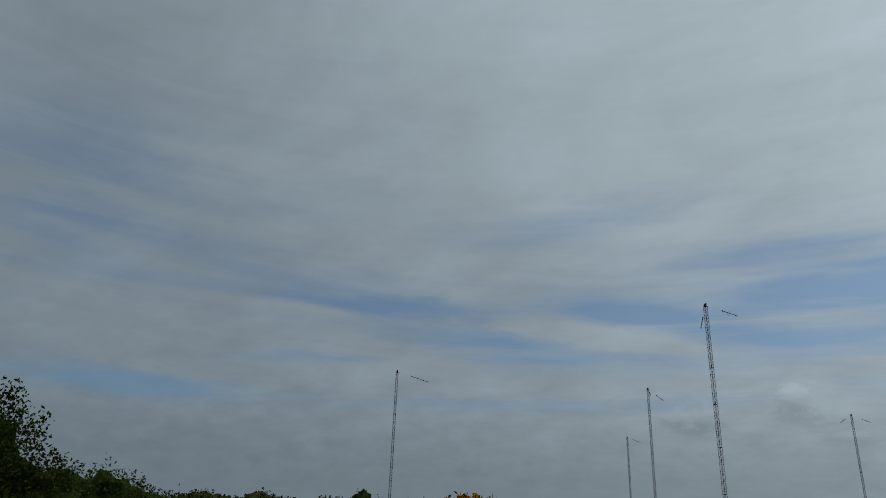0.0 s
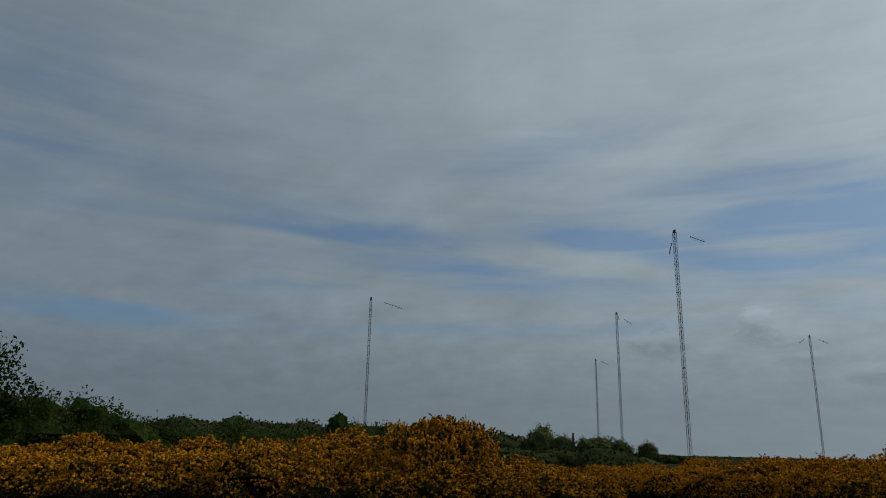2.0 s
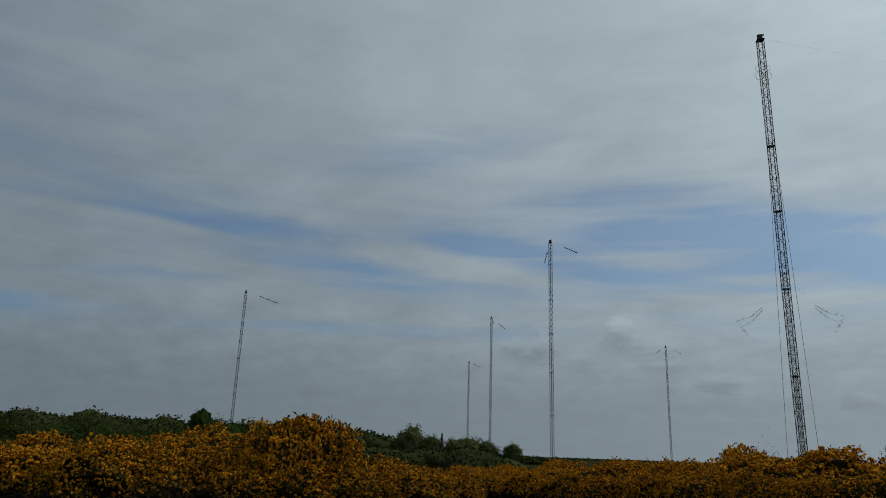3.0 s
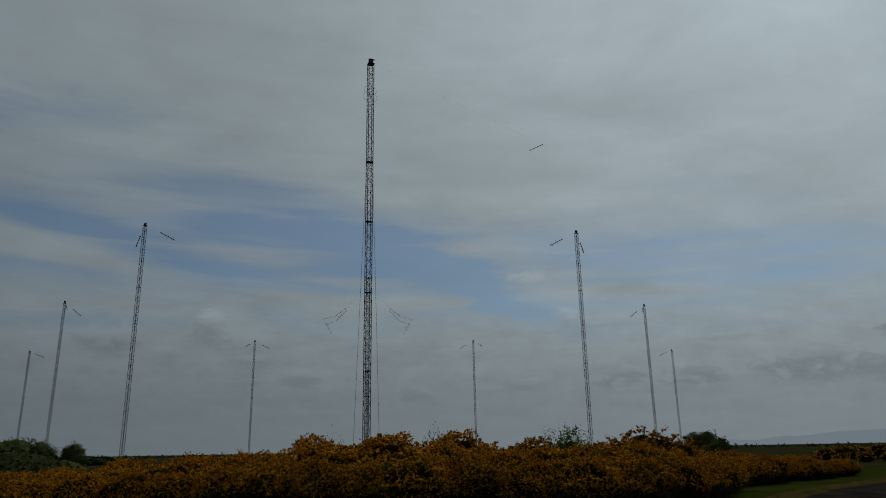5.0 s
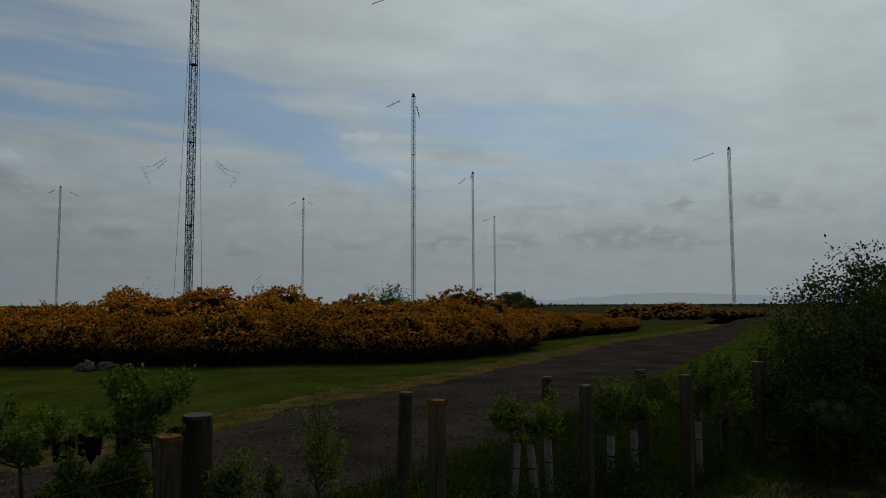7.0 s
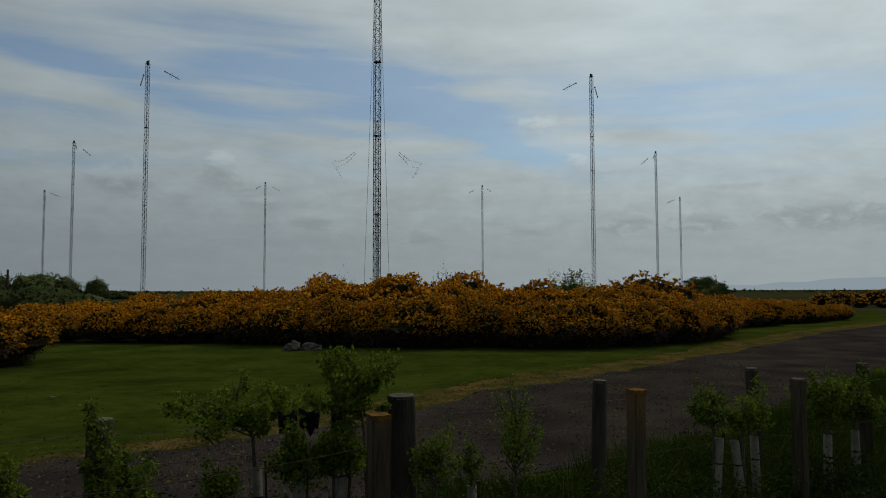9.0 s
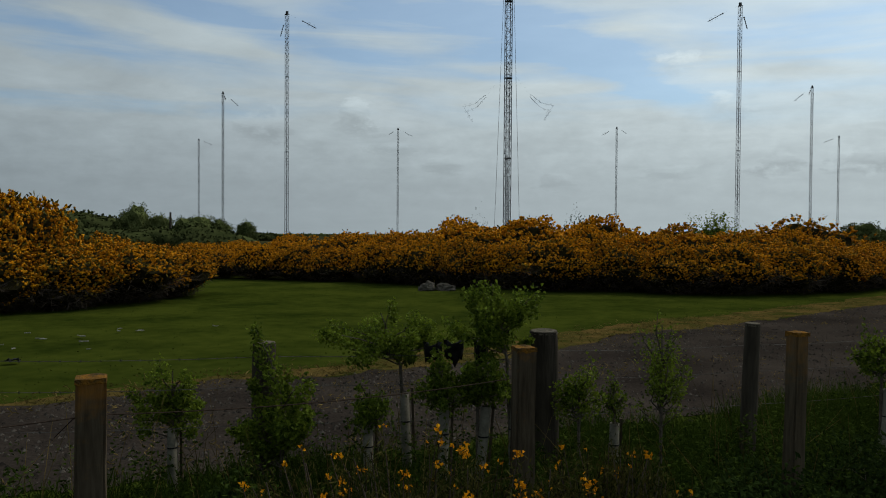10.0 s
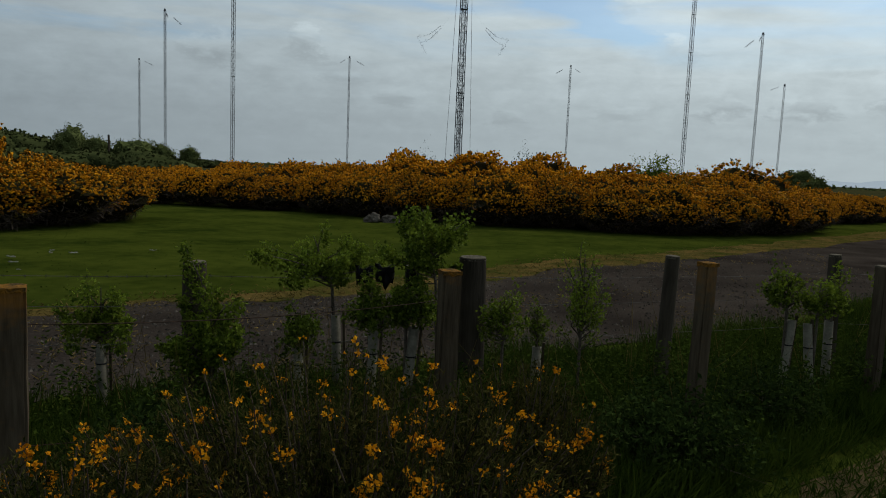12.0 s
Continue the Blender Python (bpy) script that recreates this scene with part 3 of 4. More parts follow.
def lattice(high, wide, step, leg, brace):
    """Legs and bracing of a square lattice mast."""
    w = wide / 2
    corner = [(-w, -w), (w, -w), (w, w), (-w, w)]
    legs, braces = [], []
    n = int(high / step)
    for c in corner:
        legs.append(((*c, 2.2), (*c, high), leg, leg))
    for i in range(n):
        z0, z1 = 2.2 + (high - 2.2) * i / n, 2.2 + (high - 2.2) * (i + 1) / n
        for k in range(4):
            a, b = corner[k], corner[(k + 1) % 4]
            braces.append(((*a, z1), (*b, z1), brace, brace))
            if (i + k) % 2:
                a, b = b, a
            braces.append(((*a, z0), (*b, z1), brace, brace))
    for c in corner:
        legs.append(((*c, 2.2), (0, 0, 0.1), leg, leg * 0.8))
    return legs, braces


def box(bm, x, y, z, sx, sy, sz):
    r = bmesh.ops.create_cube(bm, size=1)
    for v in r["verts"]:
        v.co = (x + v.co.x * sx, y + v.co.y * sy, z + v.co.z * sz)


def mast(x, y, high, turn, near):
    root = new("radio_mast")
    wide = 2.3
    tagged(root, "very tall slim grey steel lattice radio mast behind yellow gorse", "mast", "ring of radio masts")
    legs, braces = lattice(high, wide, 2.6, 0.16, 0.085)
    for a, e in zip(legs[:4], legs[4:]):
        part("leg", mesh("leg", *bars([a, e]), M_STEEL), root)
    tagged(part("bracing", mesh("bracing", *bars(braces, 3), M_STEEL), root), kind="stuff")
    bm = bmesh.new()
    box(bm, 0, 0, high + 0.25, 2.9, 2.9, 0.3)
    box(bm, 0, 0, high + 1.5, 1.7, 1.7, 2.3)
    box(bm, 0.7, 0, high + 2.8, 2.0, 0.45, 0.5)
    box(bm, -0.6, 0.4, high + 2.75, 0.6, 0.6, 0.7)
    part("head", (bm, M_DARKSTEEL), root, "dark head with winch sheaves")
    for f in (0.19, 0.38, 0.56, 0.72):
        bm = bmesh.new()
        box(bm, 0, 0, high * f, 2.55, 2.55, 0.16)
        for sx in (-1, 1):
            box(bm, sx * 1.5, 0, high * f - 0.2, 0.5, 0.16, 0.16)
            box(bm, 0, sx * 1.5, high * f - 0.2, 0.16, 0.5, 0.16)
        part("guy_collar", (bm, M_DARKSTEEL), root)
    if near:
        for zz, r in ((high * 0.905, 1.9), (high * 0.925, 1.5)):
            segs = []
            for k in range(14):
                a, b = 2 * math.pi * k / 14, 2 * math.pi * (k + 1) / 14
                for cx in (-1.6, 1.6):
                    segs.append(((cx + r * math.cos(a) * 0.9, 0.2, zz + r * math.sin(a)), (cx + r * math.cos(b) * 0.9, 0.2, zz + r * math.sin(b)), 0.06, 0.06))
            part("corona_ring", mesh("corona_ring", *bars(segs, 3), M_DARKSTEEL), root)
    bm = bmesh.new()
    box(bm, 0, 0, 0.15, 3.6, 3.6, 0.5)
    part("footing", (bm, M_BOULDER), root, "concrete footing")
    root.matrix_basis = pose(x, y, 0, 0, 0, turn)
    return root


def insulator(a, b, thick=0.28, rungs=True, top=None):
    """A long insulator string from a to b with end fittings, hung on a thin line from top."""
    a, b = Vector(a), Vector(b)
    root = new("insulator_string")
    tagged(root, "long dark insulator string hung between mast and aerial wires", "insulator", "aerial insulators")
    root.location = b
    d = (b - a).normalized()
    side = d.cross(Vector((0, 0, 1))).normalized()
    rod = [(a - b, Vector((0, 0, 0)), thick, thick)]
    for f in (0.12, 0.3, 0.48, 0.66, 0.84):
        c = (a - b) * f
        rod.append((c - d * 0.35, c + d * 0.35, thick * 1.7, thick * 1.7))
    part("rod", mesh("rod", *bars(rod, 6), M_GLAZE), root)
    bm = bmesh.new()
    bmesh.ops.create_icosphere(bm, subdivisions=2, radius=thick * 2.6)
    bmesh.ops.translate(bm, verts=bm.verts, vec=a - b)
    part("shackle", (bm, M_DARKSTEEL), root)
    if rungs:
        seg = []
        for f in (0.22, 0.55):
            c = (a - b) * f
            up = d.cross(side)
            for q in (-1, 1):
                e = c + up * q * 1.5
                seg.append((e - d * 1.3, e + d * 1.3, 0.065, 0.065))
                seg.append((c, e, 0.045, 0.045))
        part("arcing_horn", mesh("arcing_horn", *bars(seg, 3), M_DARKSTEEL), root)
    if top is not None:
        part("hanger_line", mesh("hanger_line", *bars([(Vector(top) - b, a - b, 0.012, 0.012)], 3), M_WIRE), root)


def masts():
    mast(CENTRE.x, CENTRE.y, H_MID, 0, False)
    inner = {-150: Vector((-197.5, 1274.8, 0)), -90: Vector((-387.2, 938.2, 0)), -30: Vector((-191.5, 603.4, 0)), 30: Vector((190.7, 606.3, 0)), 90: Vector((386.7, 942.2, 0)), 150: Vector((193.3, 1277.4, 0))}
    outer = {-120: Vector((-566.9, 1262.2, 0)), -60: Vector((-559.7, 613.7, 0)), 0: Vector((NEAR_X, 290, 0)), 60: Vector((561.9, 619.7, 0)), 120: Vector((565.2, 1266.7, 0)), 180: Vector((NEAR_X * 5.5, 1591, 0))}
    for d, p in inner.items():
        mast(p.x, p.y, H_IN - 3.2, d, False)
    for d, p in outer.items():
        mast(p.x, p.y, H_OUT - 3.2, d + 20, d == 0)
    for d, p in inner.items():
        for e in (d - 60, d + 60):
            q = inner[(e + 180) % 360 - 180]
            way = (q - p).normalized()
            top = p + Vector((0, 0, H_IN - 2))
            insulator(p + way * 14 + Vector((0, 0, H_IN - 9)), p + way * 26 + Vector((0, 0, H_IN - 15.5)), 0.27, True, top)
    for d, p in outer.items():
        if d in (0, 180):
            continue
        way = (CENTRE - p).normalized()
        top = p + Vector((0, 0, H_OUT - 2))
        insulator(p + way * 17 + Vector((0, 0, H_OUT - 7)), p + way * 38 + Vector((0, 0, H_OUT - 14)), 0.27, True, top)
    for d in (-120, -60, 60, 120):
        way = Vector((math.sin(radians(d)), -math.cos(radians(d)), 0))
        far = 4 if abs(d) > 90 else 0
        a, b = CENTRE + way * 34 + Vector((0, 0, 183 + far)), CENTRE + way * 49 + Vector((0, 0, 171 + far))
        insulator(a, b, 0.20, True, CENTRE + Vector((0, 0, H_MID - 3)))
        c = CENTRE + way * 66 + Vector((0, 0, 166 + far))
        insulator(b, c, 0.09, True)
        insulator(c, c + Vector((math.copysign(9, -d), 2, -13)), 0.09, True)
    # the single string high to the east of the nearest mast, on its outward stay
    f = outer[0]
    insulator((87, 322, 149.5), (80, 322, 146), 0.13, False, f + Vector((0, 0, H_OUT - 2)))
    # thin stays that come down beside the nearest mast
    for sx in (-1, 1):
        stay = new("stay_wire")
        tagged(stay, "thin steel stay wire running down beside the mast", "wire", "mast stays")
        stay.location = f + Vector((sx * 5.2, -3, 0))
        part("wire", mesh("wire", *bars([((0, 0, 0), (-sx * 4.0, 2.2, H_OUT * 0.72), 0.075, 0.075)], 3), M_WIRE), stay)
        bm = bmesh.new()
        box(bm, 0, 0, 0.2, 1.2, 1.2, 0.5)
        part("anchor", (bm, M_BOULDER), stay, "concrete anchor block")


masts()


# ---- trees and shrubs ----
def limbs(high, spread, seed, forks=7, trunk=0.12, low=0.25):
    """Segments of a trunk with forking limbs, and the ends of the twigs."""
    st = np.random.RandomState(seed)
    segs, ends = [], []
    p = np.array([0, 0, 0.0])
    n = 5
    stem = [p]
    for i in range(n):
        p = p + np.array([st.normal() * spread * 0.05, st.normal() * spread * 0.05, high * 0.75 / n])
        stem.append(p)
    for i in range(n):
        segs.append((stem[i], stem[i + 1], trunk * (1 - i / (n + 1)), trunk * (1 - (i + 1) / (n + 1))))
    ends.append(stem[-1])
    for k in range(forks):
        f = low + (0.95 - low) * k / max(forks - 1, 1)
        base = np.array([np.interp(f * n, range(n + 1), [s[i] for s in stem]) for i in range(3)])
        a = k * 2.4 + st.uniform(0, 0.8)
        out = spread * (1.0 - 0.45 * f) * st.uniform(0.6, 1.0)
        tip = base + np.array([math.cos(a) * out, math.sin(a) * out, high * 0.22 * st.uniform(0.5, 1.2)])
        mid = (base + tip) / 2 + st.normal(size=3) * out * 0.1
        r = trunk * (1 - f) * 0.5 + trunk * 0.12
        segs += [(base, mid, r, r * 0.7), (mid, tip, r * 0.7, r * 0.25)]
        ends += [mid, tip]
        for j in range(4):
            t2 = mid + (tip - mid) * st.uniform(0, 1) + np.array([*st.normal(size=2) * out * 0.35, abs(st.normal()) * high * 0.12])
            segs.append((mid, t2, r * 0.4, r * 0.12))
            ends.append(t2)
    return segs, np.array(ends)


def ball(n, st):
    u = st.normal(size=(n, 3))
    return u / np.linalg.norm(u, axis=1, keepdims=True) * st.uniform(0, 1, n)[:, None] ** 0.45


def woody(name, x, y, high, spread, seed, leaf, leaves, ln, material, label, category, group="", trunk=0.12, low=0.25, forks=7, puff=0.22, fill=0.6):
    """A tree or shrub: trunk, dense inner foliage with a lumpy surface, and leaf clumps round the twig ends."""
    root = new(name)
    tagged(root, label, category, group)
    st = np.random.RandomState(seed + 99)
    segs, ends = limbs(high * 0.82, spread, seed, forks, trunk, low)
    part("trunk", mesh("trunk", *bars(segs, 5), M_BARK), root)
    z0 = high * low * 0.6
    mid, rz = (z0 + high) / 2, (high - z0) / 2
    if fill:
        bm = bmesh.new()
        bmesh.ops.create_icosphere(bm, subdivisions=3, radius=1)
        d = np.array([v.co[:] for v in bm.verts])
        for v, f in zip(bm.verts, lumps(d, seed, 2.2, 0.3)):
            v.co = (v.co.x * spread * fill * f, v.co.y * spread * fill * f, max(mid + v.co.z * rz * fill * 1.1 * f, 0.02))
        # except on far trees, the dark tone puts the crown's inner shade into colour
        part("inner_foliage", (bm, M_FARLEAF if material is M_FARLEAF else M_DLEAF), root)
    n = int(leaves * 0.45)
    u = st.normal(size=(n, 3))
    u /= np.linalg.norm(u, axis=1, keepdims=True)
    shell = u * lumps(u, seed, 2.2, 0.3)[:, None] * st.uniform(0.66, 0.98, n)[:, None] * [spread, spread, rz] + [0, 0, mid]
    k = leaves - n
    clump = ends[st.randint(0, len(ends), k)] + ball(k, st) * np.array([spread, spread, high * 0.6]) * puff
    c = np.concatenate([shell, clump])
    c[:, 2] = np.maximum(c[:, 2], 0.04)
    tagged(part("crown", leaf_mesh("crown", c, st.normal(size=c.shape) + [0, 0, 0.3], ln, ln * 0.6, material), root, leaf), kind="stuff")
    root.matrix_basis = pose(x, y, 0)
    return root


def polar(az, dist):
    return dist * math.sin(radians(az)), dist * math.cos(radians(az))


def far_planting():
    # dark tree and hedge on the west side
    x, y = polar(-73.6, 34)
    woody("tree", x, y, 6.5, 3.9, 3, "dense dark leaves", 30000, 0.18, M_DLEAF, "tall dark leafy tree at the end of a hedge", "tree", trunk=0.25, low=0.1, forks=16, puff=0.19, fill=0.66)
    for i, (az, d, h, w) in enumerate([(-69, 36, 4.2, 2.6), (-66, 37, 3.9, 2.6), (-63, 38, 3.9, 2.4), (-60.5, 38, 3.3, 2.6), (-58, 40, 2.8, 2.4), (-55, 42, 2.6, 2.4), (-52.5, 44, 3.0, 2.2), (-50, 47, 2.6, 2.4), (-48, 50, 2.9, 2.2), (-45.5, 55, 3.0, 2.4), (-43.5, 55, 3.6, 2.5), (-41.5, 58, 3.4, 2.3)]):
        x, y = polar(az, d)
        woody("hedge_shrub", x, y, h, w, 20 + i, "dull green leaves", 5200, 0.15, M_HEDGE, "dull green hedge shrub on the heath edge", "shrub", "hedge", trunk=0.10, low=0.03, forks=11, puff=0.16, fill=0.68)
    x, y = polar(-44.6, 52)
    woody("bush", x, y, 3.9, 0.75, 44, "dark leaves", 2500, 0.12, M_DLEAF, "small rounded dark bush standing above the gorse", "bush", trunk=0.08, low=0.95, forks=8, fill=0.95)
    # far trees to the north-west and north-east
    for i, (x, y, h, w) in enumerate([(-53, 97, 5.6, 2.4), (-50, 98, 4.3, 2.2), (-45.5, 100, 4.2, 3.6), (-42.8, 102, 3.7, 2.4), (-46.4, 123, 3.7, 1.9), (42.8, 89.3, 3.3, 2.5), (44.8, 90, 2.6, 1.8)]):
        woody("far_tree", x, y, h, w, 60 + i, "green leaves", 5000, 0.24, M_FARLEAF, "low rounded green tree on the far heath", "tree", "far trees", trunk=0.14, low=0.05, forks=10, puff=0.16, fill=0.74)
    woody("hawthorn", 7.4, 26.0, 2.5, 0.95, 91, "green leaves", 5200, 0.07, M_LEAF, "green hawthorn standing among the gorse", "shrub", trunk=0.04, low=0.1, forks=14, puff=0.09, fill=0.42)
    woody("hawthorn", 2.9, 30.4, 2.8, 0.5, 92, "sparse leaves", 700, 0.06, M_DLEAF, "thin twiggy hawthorn rising above the gorse", "shrub", trunk=0.05, low=0.4, forks=14, puff=0.04, fill=0)
    woody("hawthorn", -1.2, 27.4, 2.65, 0.5, 93, "sparse leaves", 380, 0.05, M_DLEAF, "thin twiggy hawthorn rising above the gorse", "shrub", trunk=0.05, low=0.4, forks=14, puff=0.04, fill=0)
    # woodland edge along the rise
    st = np.random.RandomState(5)
    ico = bmesh.new()
    bmesh.ops.create_icosphere(ico, subdivisions=2, radius=1)
    iv, jf = np.array([v.co[:] for v in ico.verts]), np.array([[v.index for v in f.verts] for f in ico.faces])
    ico.free()
    V, solid, faces, sizes = [], [], [], []
    for k in range(230):
        az, d = st.uniform(-60, -19), st.uniform(150, 185)
        top = np.interp(az, [-60, -46, -38, -33, -29, -27.5, -25.5, -19], [7.4, 7.4, 6.8, 6.0, 4.3, 3.1, 2.0, 1.5]) * st.uniform(0.75, 1.02)
        wide = 5.5
        if k >= 190:
            az, d, wide = st.uniform(-34, -22), st.uniform(60, 100), 3.0
            top = st.uniform(1.5, 2.1)
        x, y = polar(az, d)
        axes = np.array([wide, wide, top * 0.62])
        blob = iv * lumps(iv, k, 2.0, 0.22)[:, None] * axes * 0.92 + [x, y, top * 0.38]
        faces.append(jf + len(iv) * k)
        solid.append(np.maximum(blob, [-1e6, -1e6, -0.1]))
        leaves = 400
        u = st.normal(size=(leaves, 3))
        u[:, 2] = np.abs(u[:, 2]) - 0.25
        u /= np.linalg.norm(u, axis=1, keepdims=True)
        V.append(u * lumps(u, k, 2.0, 0.22)[:, None] * axes * st.uniform(0.84, 0.98, leaves)[:, None] + [x, y, top * 0.38])
        sizes.append(np.full(leaves, 0.62 if k < 190 else 0.30))
    V, sizes = np.concatenate(V), np.concatenate(sizes)
    V[:, 2] = np.maximum(V[:, 2], 0.1)
    wood = new("woodland")
    tagged(wood, "far belt of dull green woodland", "woodland", kind="stuff")
    part("inner_foliage", mesh("inner_foliage", np.concatenate(solid), np.concatenate(faces), M_FARWOOD, True), wood)
    part("leaves", leaf_mesh("leaves", V, st.normal(size=V.shape), sizes, sizes * 0.8, M_FARWOOD), wood)
    V = []
    for k in range(300):
        az = st.uniform(-22, 60)
        d = st.uniform(420, 700)
        x, y = polar(az, d)
        n = 14
        c = st.normal(size=(n, 3)) * [7, 5, 0.35] + [x, y, 0.3]
        c[:, 2] = np.abs(c[:, 2]) * st.uniform(0.6, 1.4)
        V.append(c)
    V = np.concatenate(V)
    tagged(new("far_hedges", leaf_mesh("far_hedges", V, st.normal(size=V.shape) * [1, 1, 0.25], 2.4, 1.4, M_FARLEAF)), "low far hedges and scrub near the horizon", "scrub", kind="stuff")
    # the lone pole
    x, y = polar(-26.2, 100)
    root = new("pole")
    tagged(root, "lone dark timber pole among far trees", "pole")
    part("shaft", mesh("shaft", *bars([((0, 0, 0), (0, 0, 4.2), 0.16, 0.13)], 8), M_ROUND), root)
    part("cap", mesh("cap", *bars([((0, 0, 4.2), (0, 0, 4.3), 0.17, 0.10)], 8), M_DARKSTEEL), root)
    root.location = (x, y, 0)


def hills():
    V, F = [], []
    n = 90
    for i in range(n):
        az = 10 + 75 * i / (n - 1)
        x, y = polar(az, 4300)
        h = 74 * max(0.0, min(1, (az - 22) / 12)) * (0.75 + 0.35 * noise.noise(Vector((az * 0.12, 2, 0)))) + 10 * noise.noise(Vector((az * 0.6, 5, 0)))
        V += [(x, y, -2), (x, y, max(h, 4)), (x * 1.1, y * 1.1, -2)]
    for i in range(n - 1):
        k = 3 * i
        F += [(k, k + 3, k + 4, k + 1), (k + 1, k + 4, k + 5, k + 2)]
    mt = bpy.data.materials.new("hazy_hill")
    mt.use_nodes = True
    b = mt.node_tree.nodes["Principled BSDF"]
    # distance haze is painted in: blue-grey base colour plus a steady glow
    b.inputs["Base Color"].default_value = (0.05, 0.065, 0.08, 1)
    b.inputs["Roughness"].default_value = 1
    b.inputs["Emission Color"].default_value = (0.185, 0.23, 0.272, 1)
    b.inputs["Emission Strength"].default_value = 1.0
    tagged(new("backdrop", mesh("backdrop", V, F, mt)), "hazy blue-grey hills on the horizon", "hills", kind="structure")


far_planting()
hills()

# ---- boulder and litter on the lawn ----
def stone(name, x, y, sx, sy, sz, seed, material, label, category, group=""):
    bm = bmesh.new()
    bmesh.ops.create_icosphere(bm, subdivisions=3, radius=1)
    d = np.array([v.co[:] for v in bm.verts])
    for v, f in zip(bm.verts, lumps(d, seed, 2.1, 0.34)):
        v.co = (v.co.x * sx * f, v.co.y * sy * f, max(-0.2, v.co.z) * sz * f)
    me = bpy.data.meshes.new(name)
    bm.to_mesh(me)
    bm.free()
    me.materials.append(material)
    ob = new(name, me)
    ob.location = (x, y, 0.03)
    return tagged(ob, label, category, group)


stone("boulder", -2.25, 20.1, 0.22, 0.17, 0.22, 2, M_BOULDER, "pale grey boulder at the foot of the gorse", "rock")
stone("boulder", -1.78, 20.3, 0.31, 0.2, 0.16, 5, M_BOULDER, "low pale grey boulder at the foot of the gorse", "rock")


def scrap(x, y, ln, wd, turn, material, label, seed):
    """A crumpled piece of sheet lying on the grass."""
    st = np.random.RandomState(seed)
    V, F = [], []
    n, k = 7, 4
    for i in range(n):
        for j in range(k):
            V.append(((i / (n - 1) - 0.5) * ln + st.normal() * ln * 0.03, (j / (k - 1) - 0.5) * wd * (0.6 + 0.4 * math.sin(math.pi * i / (n - 1))) + st.normal() * wd * 0.06, 0.025 + abs(st.normal()) * wd * 0.25))
    for i in range(n - 1):
        for j in range(k - 1):
            q = i * k + j
            F.append((q, q + k, q + k + 1, q + 1))
    ob = new("litter", mesh("litter", V, F, material))
    s = ob.modifiers.new("thick", "SOLIDIFY")
    s.thickness = 0.008
    ob.matrix_basis = pose(x, y, 0.01, 0, 0, turn)
    tagged(ob, label, "litter", "litter on the grass")


def litter():
    st = np.random.RandomState(12)
    for i, (x, y, l) in enumerate([(-6.05, 9.7, 0.17), (-6.15, 10.8, 0.2), (-5.85, 10.9, 0.16), (-6.6, 9.0, 0.12), (-6.8, 9.85, 0.22), (-7.0, 9.3, 0.1), (-6.4, 10.2, 0.22), (-5.6, 9.1, 0.08), (-4.9, 11.6, 0.16), (-7.4, 10.4, 0.12), (-6.3, 11.1, 0.1)]):
        scrap(x, y, l * 0.75, l * 0.2, st.uniform(0, 180), M_PALE, "small pale weathered scrap lying on the grass", i)
    scrap(-5.95, 8.1, 0.16, 0.12, 20, M_BLACK, "small black scrap lying on the grass", 40)


litter()

# ---- fences ----
def square_post(x, y, high, wide, turn, lichen=True, lean=0.0, wood=None):
    root = new("fence_post")
    tagged(root, "square weathered grey post capped with orange lichen" if lichen else "square weathered grey fence post with pale top", "post", "roadside fence posts")
    bm = bmesh.new()
    box(bm, 0, 0, high / 2 - 0.1, wide, wide * 0.95, high + 0.2)
    bmesh.ops.bevel(bm, geom=bm.edges[:], offset=wide * 0.09, segments=2, affect="EDGES")
    bmesh.ops.subdivide_edges(bm, edges=[e for e in bm.edges if e.calc_length() > 0.3], cuts=6)
    for v in bm.verts:
        v.co.x += 0.006 * noise.noise(v.co * 6)
        v.co.y += 0.006 * noise.noise(v.co * 6 + Vector((9, 0, 0)))
    part("shaft", (bm, wood or M_POST), root)
    bm = bmesh.new()
    bmesh.ops.create_grid(bm, x_segments=7, y_segments=7, size=wide * 0.505)
    top = bmesh.ops.extrude_face_region(bm, geom=bm.faces[:])
    for v in top["geom"]:
        if isinstance(v, bmesh.types.BMVert):
            v.co.z += (0.012 if lichen else 0.006) + 0.006 * noise.noise(v.co * 22)
    for v in bm.verts:
        if v.co.z < 0.005 and max(abs(v.co.x), abs(v.co.y)) > wide * 0.5:
            v.co.z -= 0.004 + (0.022 if lichen else 0.012) * abs(noise.noise(Vector((v.co.x * 40, v.co.y * 40, x))))
    for v in bm.verts:
        v.co.z += high - 0.004
    part("lichen_cap" if lichen else "cap", (bm, M_LICHEN if lichen else M_ENDGRAIN), root, "rough orange lichen" if lichen else "pale mossy top")
    root.matrix_basis = pose(x, y, 0, 0, lean, turn)


